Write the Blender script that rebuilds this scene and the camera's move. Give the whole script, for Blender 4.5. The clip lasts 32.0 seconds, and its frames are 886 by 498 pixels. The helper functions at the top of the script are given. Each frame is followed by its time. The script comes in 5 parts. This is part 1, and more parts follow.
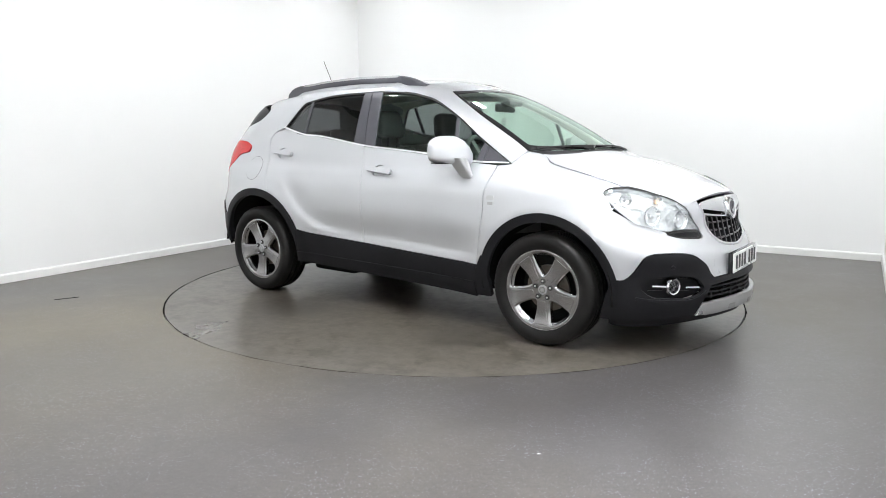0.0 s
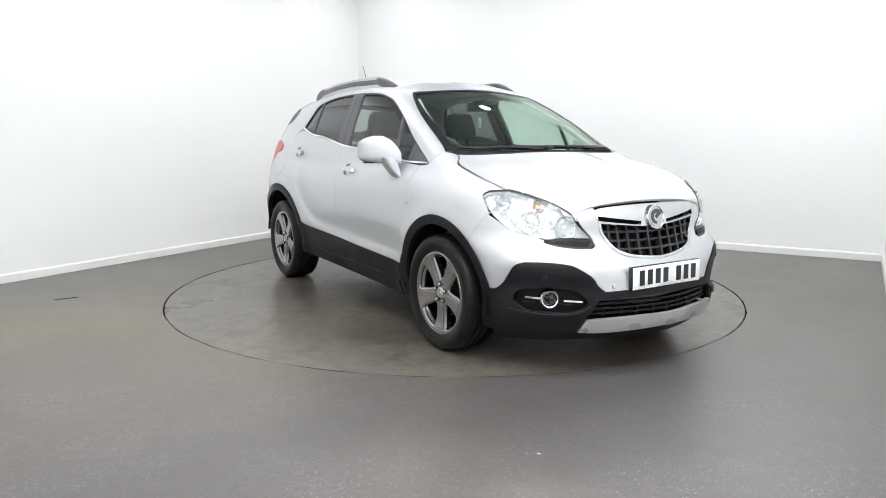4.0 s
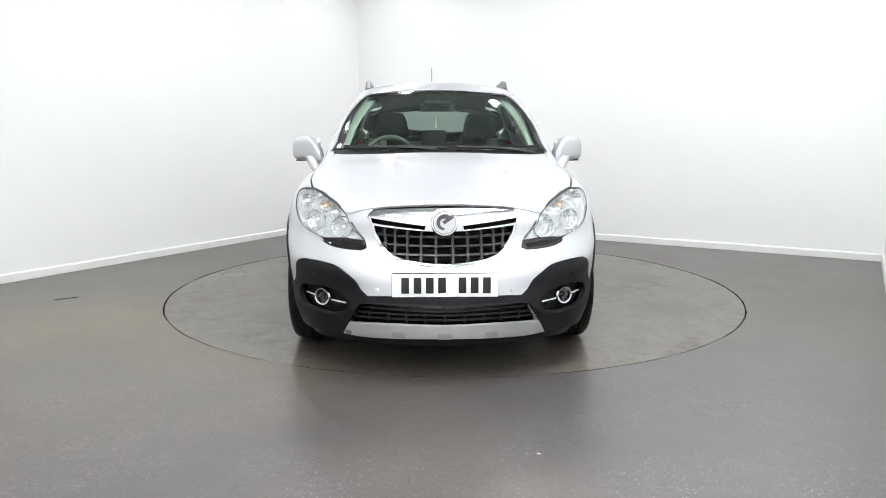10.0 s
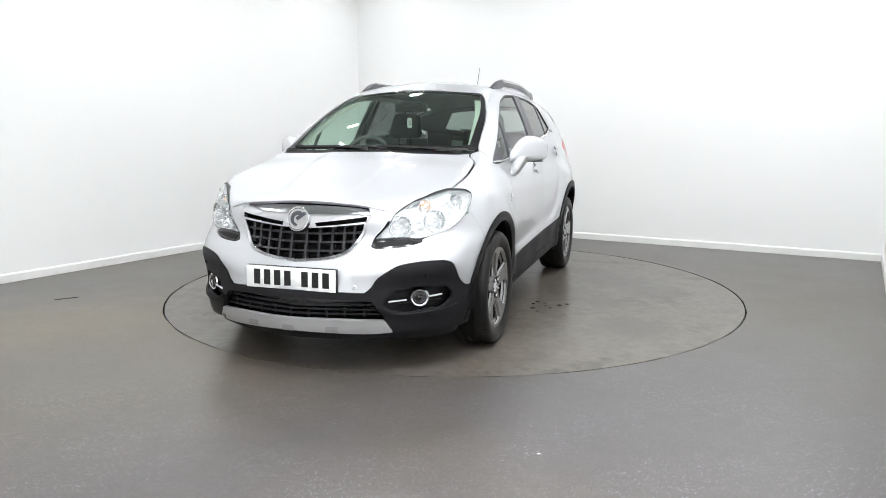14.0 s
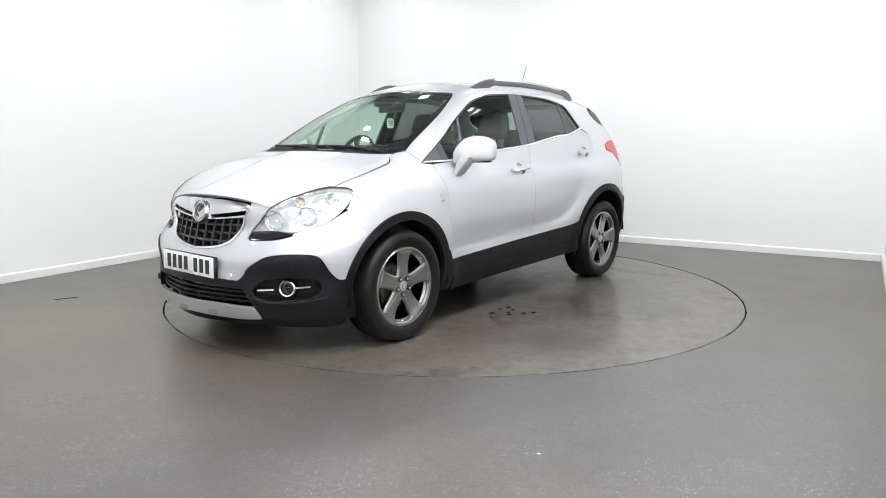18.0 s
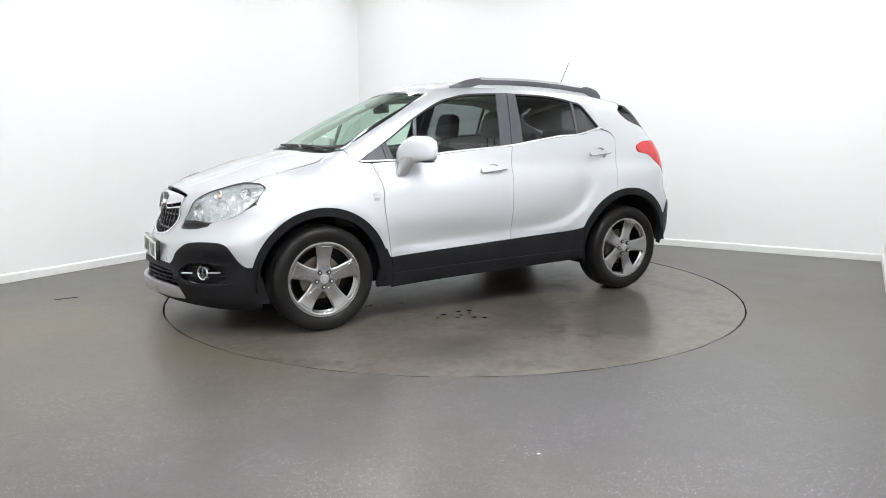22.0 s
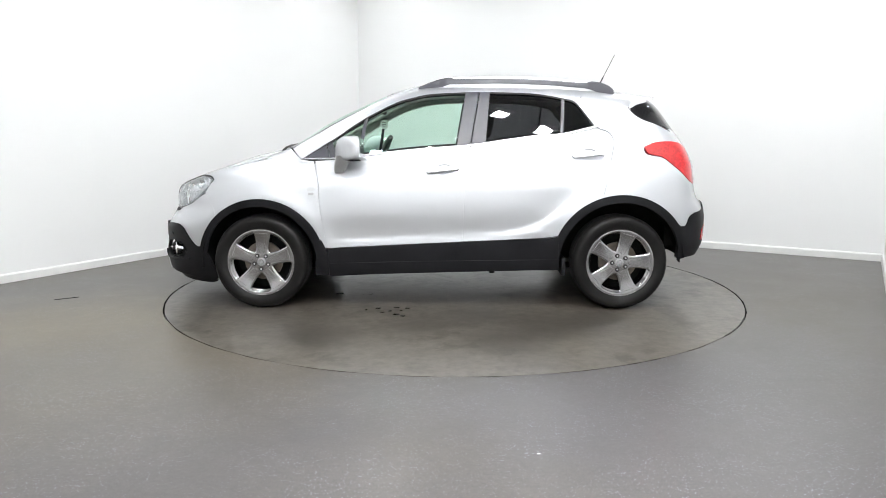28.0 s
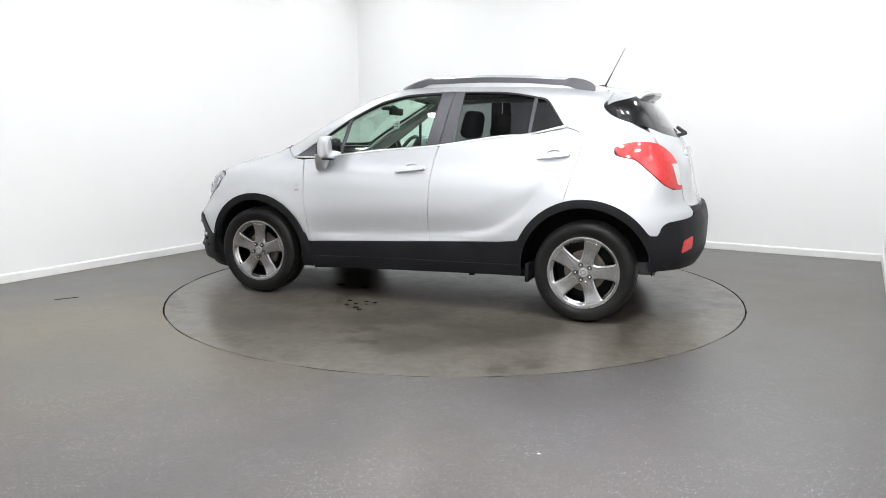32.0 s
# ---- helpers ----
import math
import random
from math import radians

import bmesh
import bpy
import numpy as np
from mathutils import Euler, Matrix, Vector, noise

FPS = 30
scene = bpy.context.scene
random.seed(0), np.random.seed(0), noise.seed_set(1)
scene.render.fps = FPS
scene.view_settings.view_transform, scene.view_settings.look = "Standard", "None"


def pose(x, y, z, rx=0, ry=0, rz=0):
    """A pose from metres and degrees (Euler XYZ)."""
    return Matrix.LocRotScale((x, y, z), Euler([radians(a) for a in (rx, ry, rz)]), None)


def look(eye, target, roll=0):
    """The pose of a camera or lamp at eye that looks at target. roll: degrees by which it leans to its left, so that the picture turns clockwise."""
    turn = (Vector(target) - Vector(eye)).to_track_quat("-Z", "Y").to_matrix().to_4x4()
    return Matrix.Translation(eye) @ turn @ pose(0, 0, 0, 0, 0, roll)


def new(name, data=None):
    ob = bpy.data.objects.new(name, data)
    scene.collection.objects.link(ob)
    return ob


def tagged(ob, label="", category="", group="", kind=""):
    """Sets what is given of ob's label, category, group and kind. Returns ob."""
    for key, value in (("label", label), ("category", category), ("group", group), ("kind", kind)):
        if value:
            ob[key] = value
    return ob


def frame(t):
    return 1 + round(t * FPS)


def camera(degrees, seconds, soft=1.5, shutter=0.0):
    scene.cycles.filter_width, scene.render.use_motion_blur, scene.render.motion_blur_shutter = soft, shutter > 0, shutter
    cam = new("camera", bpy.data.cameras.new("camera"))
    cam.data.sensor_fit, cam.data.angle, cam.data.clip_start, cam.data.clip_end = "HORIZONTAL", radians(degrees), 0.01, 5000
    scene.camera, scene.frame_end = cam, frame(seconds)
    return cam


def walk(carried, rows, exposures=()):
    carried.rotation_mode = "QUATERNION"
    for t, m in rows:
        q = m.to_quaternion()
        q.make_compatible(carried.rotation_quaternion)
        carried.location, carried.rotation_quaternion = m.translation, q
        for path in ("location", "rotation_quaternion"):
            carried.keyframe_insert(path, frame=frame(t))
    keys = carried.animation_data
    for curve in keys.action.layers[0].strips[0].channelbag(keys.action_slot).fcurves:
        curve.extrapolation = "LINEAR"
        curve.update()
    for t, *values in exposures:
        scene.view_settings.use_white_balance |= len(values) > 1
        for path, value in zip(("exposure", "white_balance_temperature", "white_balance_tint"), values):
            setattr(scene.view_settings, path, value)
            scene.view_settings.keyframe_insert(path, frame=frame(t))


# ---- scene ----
from mathutils.geometry import delaunay_2d_cdt

cam = camera(64.54, 32.0, soft=0.9)
EYE = Vector((0.0, -5.6404, 1.226))
AIM = EYE + Vector((-0.01481, 0.98714, -0.15922))
walk(cam, [(0.0, look(EYE, AIM)), (32.0, look(EYE, AIM))], exposures=[(0.0, 0.0), (32.0, 0.0)])

# the room's axes: along the far wall, and along the left wall towards the camera
CORNER = Vector((-1.331, 4.418, 0))
ALONG = Vector((0.8693, -0.4943, 0))
TOWARDS = Vector((-0.4943, -0.8693, 0))
ROOM_W, ROOM_D, ROOM_H = 6.412, 8.9, 3.6

world = bpy.data.worlds.new("world")
world.use_nodes = True
world.node_tree.nodes["Background"].inputs[0].default_value = (0.9, 0.95, 1.0, 1)
world.node_tree.nodes["Background"].inputs[1].default_value = 0.1
scene.world = world
PANEL_GLOW = 315.0
PANEL_COLOUR = (0.97, 0.985, 1.0, 1)


def room(a, b, z=0.0):
    p = CORNER + ALONG * a + TOWARDS * b
    return Vector((p.x, p.y, z))


# ---------------------------------------------------------------- materials
def material(name, colour=(0.5, 0.5, 0.5), rough=0.5, metal=0.0, coat=0.0, coat_rough=0.05, spec=0.5):
    m = bpy.data.materials.new(name)
    m.use_nodes = True
    b = m.node_tree.nodes["Principled BSDF"]
    b.inputs["Base Color"].default_value = (*colour, 1)
    b.inputs["Roughness"].default_value = rough
    b.inputs["Metallic"].default_value = metal
    b.inputs["Coat Weight"].default_value = coat
    b.inputs["Coat Roughness"].default_value = coat_rough
    b.inputs["Specular IOR Level"].default_value = spec
    return m


class Net:
    """Short hand for the nodes of one material."""

    def __init__(self, m):
        self.t = m.node_tree
        self.b = self.t.nodes.get("Principled BSDF")
        self.out = self.t.nodes["Material Output"]

    def add(self, kind, **values):
        n = self.t.nodes.new(kind)
        for k, v in values.items():
            if k in n.inputs:
                n.inputs[k].default_value = v
        return n

    def link(self, a, i, b, j):
        self.t.links.new(a.outputs[i], b.inputs[j])

    def coords(self, which="Object"):
        n = self.t.nodes.new("ShaderNodeTexCoord")
        return n, which

    def noise(self, scale, detail=4, rough=0.55, co=None, **more):
        n = self.add("ShaderNodeTexNoise", Scale=scale, Detail=detail, Roughness=rough, **more)
        if co:
            self.link(co[0], co[1], n, "Vector")
        return n

    def ramp(self, src, out, stops):
        n = self.t.nodes.new("ShaderNodeValToRGB")
        while len(n.color_ramp.elements) < len(stops):
            n.color_ramp.elements.new(0.5)
        for e, (p, c) in zip(n.color_ramp.elements, stops):
            e.position = p
            e.color = (c, c, c, 1) if isinstance(c, (int, float)) else (*c, 1)
        self.link(src, out, n, "Fac")
        return n

    def mix(self, fac, a, b, kind="MIX"):
        n = self.t.nodes.new("ShaderNodeMix")
        n.data_type, n.blend_type = "RGBA", kind
        for slot, v in ((0, fac), (6, a), (7, b)):
            if isinstance(v, tuple) and hasattr(v[0], "outputs"):
                self.t.links.new(v[0].outputs[v[1]], n.inputs[slot])
            elif isinstance(v, (int, float)):
                n.inputs[slot].default_value = v if slot == 0 else (v, v, v, 1)
            else:
                n.inputs[slot].default_value = (*v, 1)
        return n, 2

    def bump(self, src, out, strength, distance):
        n = self.add("ShaderNodeBump", Strength=strength, Distance=distance)
        self.link(src, out, n, "Height")
        self.link(n, "Normal", self.b, "Normal")
        return n


def vary(m, base, spread=0.15, scale=6.0, fine=180.0, rough=0.5, rough_spread=0.1, bump=0.1, bump_size=0.001):
    """Two scales of tone, roughness and fine relief."""
    k = Net(m)
    co = k.coords()
    big, small = k.noise(scale, 5, co=co), k.noise(fine, 3, co=co)
    low = tuple(c * (1 - spread) for c in base)
    high = tuple(min(1, c * (1 + spread)) for c in base)
    r1 = k.ramp(big, "Fac", [(0.3, low), (0.7, high)])
    r2 = k.ramp(small, "Fac", [(0.3, 1 - spread * 0.4), (0.7, 1.0)])
    c = k.mix(1.0, (r1, 0), (r2, 0), "MULTIPLY")
    k.t.links.new(c[0].outputs[2], k.b.inputs["Base Color"])
    r3 = k.ramp(big, "Fac", [(0.3, rough - rough_spread), (0.7, rough + rough_spread)])
    k.link(r3, 0, k.b, "Roughness")
    if bump:
        k.bump(small, "Fac", bump, bump_size)
    return m


PAINT = material("silver metallic paint", (0.56, 0.57, 0.59), 0.52, 0.78, 1.0, 0.03)
_k = Net(PAINT)
_co = _k.coords()
_f = _k.add("ShaderNodeTexVoronoi", Scale=1400.0)
_k.link(_co[0], "Object", _f, "Vector")
_fr = _k.ramp(_f, "Color", [(0.0, (0.56, 0.572, 0.596)), (1.0, (0.65, 0.662, 0.686))])
_k.link(_fr, 0, _k.b, "Base Color")
CLADDING = vary(material("grained black plastic", (0.014, 0.014, 0.015), 0.5, spec=0.15), (0.0115, 0.0115, 0.013), 0.2, 5, 700, 0.46, 0.07, 0.15, 0.0006)
TRIM_GREY = vary(material("dark grey satin trim", (0.09, 0.09, 0.1), 0.3), (0.065, 0.065, 0.077), 0.1, 4, 300, 0.36, 0.05, 0)
GLOSS_BLACK = material("gloss black plastic", (0.012, 0.012, 0.013), 0.12)
GASKET = material("black rubber seal", (0.012, 0.012, 0.012), 0.55)
CHROME = material("chrome", (0.70, 0.71, 0.73), 0.13, 1.0)
STRIP = material("bright trim strip", (0.8, 0.81, 0.82), 0.3, 0.6)
SATIN_DARK = material("worn satin grey", (0.40, 0.40, 0.405), 0.36, 0.6)
SATIN = vary(material("satin silver plastic", (0.5, 0.5, 0.51), 0.32, 0.7), (0.52, 0.525, 0.535), 0.06, 5, 400, 0.32, 0.05, 0)
ALLOY = vary(material("painted alloy", (0.5, 0.5, 0.5), 0.22, 1.0), (0.37, 0.367, 0.37), 0.10, 9, 500, 0.20, 0.04, 0)
STEEL = vary(material("worn steel", (0.3, 0.28, 0.26), 0.38, 0.9), (0.15, 0.13, 0.11), 0.3, 20, 300, 0.4, 0.1, 0.1)
RUBBER = vary(material("tyre rubber", (0.01, 0.01, 0.01), 0.6, spec=0.2), (0.009, 0.0085, 0.0082), 0.25, 10, 240, 0.42, 0.07, 0.2, 0.0008)
DARK = vary(material("dark underbody", (0.015, 0.015, 0.015), 0.8, spec=0.05), (0.012, 0.012, 0.012), 0.3, 6, 90, 0.8, 0.08, 0.2)
FABRIC = vary(material("charcoal seat cloth", (0.03, 0.03, 0.033), 0.85, spec=0.2), (0.040, 0.042, 0.043), 0.25, 8, 600, 0.85, 0.06, 0.3)
CABIN = vary(material("dark cabin plastic", (0.04, 0.04, 0.042), 0.6), (0.12, 0.125, 0.122), 0.2, 6, 400, 0.6, 0.08, 0.15)
LINING = vary(material("grey roof lining", (0.4, 0.39, 0.37), 0.9), (0.66, 0.65, 0.61), 0.06, 5, 300, 0.9, 0.04, 0.1)
RED = material("red lamp lens", (0.50, 0.004, 0.006), 0.32, 0, 1.0, 0.03, 0.35)
_k = Net(RED)
_v = _k.add("ShaderNodeTexVoronoi", Scale=85.0)
_c = _k.coords()
_k.link(_c[0], "Object", _v, "Vector")
_k.link(_k.ramp(_v, "Color", [(0.0, (0.40, 0.003, 0.006)), (1.0, (0.66, 0.012, 0.016))]), 0, _k.b, "Base Color")
_k.bump(_v, "Distance", 0.15, 0.004)
WHITE_LENS = material("clear white lens", (0.75, 0.76, 0.77), 0.15, 0.3, 1.0, 0.02)
AMBER = material("amber bulb", (0.85, 0.58, 0.42), 0.2)
PLATE_WHITE = vary(material("white plate", (0.85, 0.86, 0.85), 0.3), (0.85, 0.86, 0.85), 0.03, 12, 200, 0.3, 0.05, 0)
INK = material("black plate figures", (0.01, 0.01, 0.011), 0.4)


def pane(name, tint, facing=0.08, gloss=0.0, shade=(1.0, 1.0, 1.0)):
    m = bpy.data.materials.new(name)
    m.use_nodes = True
    t = m.node_tree
    t.nodes.remove(t.nodes["Principled BSDF"])
    clear, shine = t.nodes.new("ShaderNodeBsdfTransparent"), t.nodes.new("ShaderNodeBsdfGlossy")
    clear.inputs[0].default_value = (*tint, 1)
    shine.inputs["Roughness"].default_value = gloss
    shine.inputs["Color"].default_value = (*shade, 1)
    f, mx = t.nodes.new("ShaderNodeLayerWeight"), t.nodes.new("ShaderNodeMixShader")
    f.inputs["Blend"].default_value = 0.5
    rise, part_ = t.nodes.new("ShaderNodeMath"), t.nodes.new("ShaderNodeMath")
    rise.operation, part_.operation = "POWER", "MULTIPLY_ADD"
    rise.inputs[1].default_value = 5.0
    part_.inputs[1].default_value, part_.inputs[2].default_value = 1 - facing, facing
    t.links.new(f.outputs["Facing"], rise.inputs[0])
    t.links.new(rise.outputs[0], part_.inputs[0])
    t.links.new(part_.outputs[0], mx.inputs[0])
    t.links.new(clear.outputs[0], mx.inputs[1])
    t.links.new(shine.outputs[0], mx.inputs[2])
    t.links.new(mx.outputs[0], t.nodes["Material Output"].inputs[0])
    return m


GLASS = pane("green tinted glass", (0.82, 0.965, 0.89), 0.055)
SCREEN = pane("windscreen glass", (0.76, 0.90, 0.82), 0.19, shade=(0.82, 0.96, 0.88))
PRIVACY = pane("dark privacy glass", (0.22, 0.225, 0.235), 0.05)
BACK_GLASS = pane("dark rear screen glass", (0.40, 0.43, 0.42))
LENS = pane("clear lamp lens", (0.93, 0.95, 0.96), 0.05)

# ---------------------------------------------------------------- the room
WALL_PAINT = vary(material("white wall paint", (0.82, 0.83, 0.83), 0.6), (0.895, 0.90, 0.895), 0.012, 0.7, 120, 0.6, 0.05, 0.05, 0.0006)
SKIRT_PAINT = vary(material("white gloss paint", (0.8, 0.8, 0.8), 0.35), (0.82, 0.825, 0.81), 0.02, 3, 60, 0.35, 0.05, 0)
CEILING_PAINT = vary(material("grey ceiling paint", (0.3, 0.3, 0.3), 0.8), (0.29, 0.292, 0.295), 0.12, 1.2, 60, 0.8, 0.05, 0.1)


def mesh_object(name, verts, faces, mat, parent=None, label="", smooth=False, normals=None):
    me = bpy.data.meshes.new(name)
    if normals is None:
        me.from_pydata([tuple(map(float, v)) for v in verts], [], [tuple(map(int, f)) for f in faces])
    else:
        # points that coincide are one vertex; each corner keeps its own normal
        _, first, same = np.unique(np.round(verts, 5), axis=0, return_index=True, return_inverse=True)
        same = same.ravel()
        kept = [f for f in faces if len({same[i] for i in f}) == len(f)]
        me.from_pydata(np.asarray(verts)[first].tolist(), [], [tuple(int(same[i]) for i in f) for f in kept])
    me.materials.append(mat)
    if smooth or normals is not None:
        me.shade_smooth()
    if normals is not None:
        me.normals_split_custom_set([tuple(map(float, normals[i])) for f in kept for i in f])
    ob = new(name, me)
    if parent:
        ob.parent = parent
    if label:
        tagged(ob, label)
    return ob


def part(name, bm, mat, parent, label="", smooth=True):
    me = bpy.data.meshes.new(name)
    bmesh.ops.recalc_face_normals(bm, faces=bm.faces)
    bm.to_mesh(me)
    bm.free()
    me.materials.append(mat)
    if smooth:
        me.shade_smooth()
        me.set_sharp_from_angle(angle=radians(38))
    ob = new(name, me)
    if parent:
        ob.parent = parent
    if label:
        tagged(ob, label)
    return ob


def prism(a0, a1, b0, b1, z0, z1):
    """A block in the room's axes."""
    c = [room(a, b, z) for z in (z0, z1) for a, b in ((a0, b0), (a1, b0), (a1, b1), (a0, b1))]
    return c, [(3, 2, 1, 0), (4, 5, 6, 7), (0, 1, 5, 4), (1, 2, 6, 5), (2, 3, 7, 6), (3, 0, 4, 7)]


T_ = 0.14
for wname, box, text in (
        ("wall_north", (-T_, ROOM_W + T_, -T_, 0), "plain white painted wall behind the turntable"),
        ("wall_west", (-T_, 0, 0, ROOM_D), "plain white painted wall beside the turntable"),
        ("wall_east", (ROOM_W, ROOM_W + T_, 0, ROOM_D), "plain white painted wall opposite the corner"),
        ("wall_south", (-T_, ROOM_W + T_, ROOM_D, ROOM_D + T_), "plain white painted wall closing the room")):
    v, f = prism(*box, -0.05, ROOM_H)
    tagged(mesh_object(wname, v, f, WALL_PAINT), text, "wall", kind="structure")
v, f = prism(-T_, ROOM_W + T_, -T_, ROOM_D + T_, ROOM_H, ROOM_H + 0.12)
tagged(mesh_object("ceiling", v, f, CEILING_PAINT), "grey painted studio ceiling with light panels", "ceiling", kind="structure")


def skirting(a0, b0, a1, b1, inward):
    """A low board with a rounded top edge along a wall."""
    d = (Vector((a1, b1)) - Vector((a0, b0))).normalized()
    n = Vector(inward)
    prof = [(0.0, 0.0), (0.016, 0.0), (0.016, 0.062), (0.011, 0.072), (0.004, 0.076), (0.0, 0.076)]
    verts, faces = [], []
    for (a, b) in ((a0, b0), (a1, b1)):
        for o, z in prof:
            verts.append(room(a + n.x * o, b + n.y * o, z))
    k = len(prof)
    for i in range(k):
        j = (i + 1) % k
        faces.append((i, j, k + j, k + i))
    faces += [tuple(range(k))[::-1], tuple(range(k, 2 * k))]
    return verts, faces


for seg in (((0.0, 0.0, ROOM_W, 0.0), (0, 1)), ((0.0, 0.017, 0.0, ROOM_D), (1, 0)), ((ROOM_W, 0.017, ROOM_W, ROOM_D), (-1, 0))):
    v, f = skirting(*seg[0], seg[1])
    tagged(mesh_object("baseboard", v, f, SKIRT_PAINT), "low white painted skirting board along the wall", "skirting board", kind="structure")

# floor with a round opening for the turntable
DISC_R = 2.234
TABLE_AT = Vector((-0.002, 0.056, 0))
FLOOR = material("grey speckled vinyl floor", (0.2, 0.195, 0.19), 0.35)
TABLE_TOP = material("worn turntable surface", (0.2, 0.19, 0.18), 0.4)


def floor_nodes(m, stained):
    """Grey vinyl with pale flakes, broad warm and cool tones and old marks."""
    k = Net(m)
    co = k.coords()

    def blot(x, y, size, ragged, reach):
        """One outside a mark with a ragged edge, falling to nought within it."""
        d = k.t.nodes.new("ShaderNodeVectorMath")
        d.operation = "DISTANCE"
        d.inputs[1].default_value = (x, y, 0)
        k.link(co[0], co[1], d, 0)
        sub = k.t.nodes.new("ShaderNodeMath")
        sub.operation = "MULTIPLY_ADD"
        k.link(ragged, "Fac", sub, 0)
        sub.inputs[1].default_value = -1.8 * size
        k.t.links.new(d.outputs["Value"], sub.inputs[2])
        return k.ramp(sub, 0, [(0.0, reach), (min(1.0, size * 1.1), 0.0)])

    big = k.noise(0.55, 6, 0.62, co=co)
    mid = k.noise(2.6, 6, 0.65, co=co)
    fine = k.noise(55, 4, 0.65, co=co)
    tone = k.ramp(big, "Fac", [(0.32, (0.065, 0.059, 0.057)), (0.5, (0.078, 0.069, 0.060)), (0.68, (0.093, 0.081, 0.066))])
    wear = k.ramp(mid, "Fac", [(0.34, 0.90), (0.62, 1.07)])
    speck = k.ramp(k.noise(210, 2, 0.6, co=co), "Fac", [(0.30, 0.66), (0.70, 1.34)])
    grain = k.ramp(fine, "Fac", [(0.32, 0.80), (0.68, 1.16)])
    last = k.mix(1.0, (tone, 0), (wear, 0), "MULTIPLY")
    if not stained:
        rag = k.noise(1.3, 6, 0.7, co=co)
        for x, y, size in ((-2.1, -1.7, 1.0), (-3.0, -2.3, 0.8)):
            last = k.mix((blot(x, y, size, rag, 0.9), 0), last, (0.128, 0.105, 0.068))
        # cool darker patches; the two on the right paint in the car's dim reflection
        for x, y, size in ((-1.9, -2.9, 0.9), (1.5, -2.6, 1.0), (0.9, -2.3, 0.5)):
            last = k.mix((blot(x, y, size, rag, 0.6), 0), last, (0.070, 0.065, 0.067))
    last = k.mix(1.0, last, (grain, 0), "MULTIPLY")
    last = k.mix(0.45 if stained else 1.0, last, (speck, 0), "MULTIPLY")
    if not stained:
        worn = k.ramp(k.noise(13, 3, 0.5, co=co), "Fac", [(0.25, 0.90), (0.75, 1.10)])
        last = k.mix(1.0, last, (worn, 0), "MULTIPLY")
        # pale flakes, one in some cells, worn away in patches
        cells = k.add("ShaderNodeTexVoronoi", Scale=112.0)
        k.link(co[0], co[1], cells, "Vector")
        near = k.ramp(cells, "Distance", [(0.20, 0.5), (0.34, 0.0)])
        pick = k.ramp(cells, "Color", [(0.60, 0.0), (0.72, 1.0)])
        patchy = k.ramp(mid, "Fac", [(0.38, 0.12), (0.60, 1.0)])
        flake = k.mix(1.0, k.mix(1.0, (near, 0), (pick, 0), "MULTIPLY"), (patchy, 0), "MULTIPLY")
        last = k.mix(flake, last, (0.60, 0.62, 0.76))
        dark = k.ramp(cells, "Color", [(0.30, 1.0), (0.34, 0.0)])
        last = k.mix(k.mix(1.0, (near, 0), (dark, 0), "MULTIPLY"), last, (0.060, 0.058, 0.066))
    else:
        warm = k.noise(1.1, 5, 0.6, co=co)
        tan = k.ramp(warm, "Fac", [(0.33, 0.30), (0.60, 0.85)])
        last = k.mix((tan, 0), last, (0.122, 0.108, 0.090))
        s2 = k.noise(1.1, 3, 0.5, co=co)
        where = k.ramp(s2, "Fac", [(0.40, 0.0), (0.62, 0.26)])
        last = k.mix((where, 0), last, (0.058, 0.049, 0.039))
        stain = k.ramp(k.noise(5.5, 6, 0.66, co=co), "Fac", [(0.49, 0.0), (0.58, 0.9)])
        spots = k.ramp(s2, "Fac", [(0.42, 0.25), (0.56, 1.0)])
        last = k.mix(k.mix(1.0, (stain, 0), (spots, 0), "MULTIPLY"), last, (0.036, 0.029, 0.022))
        scuff = k.ramp(k.noise(16, 6, 0.66, co=co), "Fac", [(0.30, 0.62), (0.70, 1.38)])
        last = k.mix(1.0, last, (scuff, 0), "MULTIPLY")
        s3 = k.noise(7.0, 6, 0.66, co=co)
        pale = k.ramp(s3, "Fac", [(0.44, 0.0), (0.72, 0.4)])
        last = k.mix((pale, 0), last, (0.19, 0.172, 0.142))
        # old oil marks
        ragged = k.noise(8.5, 6, 0.68, co=co)
        for x, y, size in ((-0.30, 1.60, 0.17), (-0.66, 1.22, 0.20), (-0.16, 0.98, 0.14), (0.84, 1.50, 0.16), (-1.0, 1.0, 0.12), (0.2, 1.25, 0.12), (0.9, -1.2, 0.15), (-0.5, -1.3, 0.2)):
            last = k.mix((blot(x, y, size, ragged, 0.55), 0), last, (0.036, 0.031, 0.026))
    k.t.links.new(last[0].outputs[2], k.b.inputs["Base Color"])
    r = k.ramp(big, "Fac", [(0.3, 0.26), (0.7, 0.34)] if stained else [(0.3, 0.30), (0.7, 0.40)])
    k.link(r, 0, k.b, "Roughness")
    k.b.inputs["Specular IOR Level"].default_value = 0.75
    k.bump(fine, "Fac", 0.03 if stained else 0.12, 0.002)


floor_nodes(FLOOR, False)
floor_nodes(TABLE_TOP, True)


def ring(r, n, z):
    return [(r * math.cos(2 * math.pi * i / n), r * math.sin(2 * math.pi * i / n), z) for i in range(n)]


def hole(r, n, z):
    return [(x + TABLE_AT.x, y + TABLE_AT.y, z) for x, y, z in ring(r, n, z)]


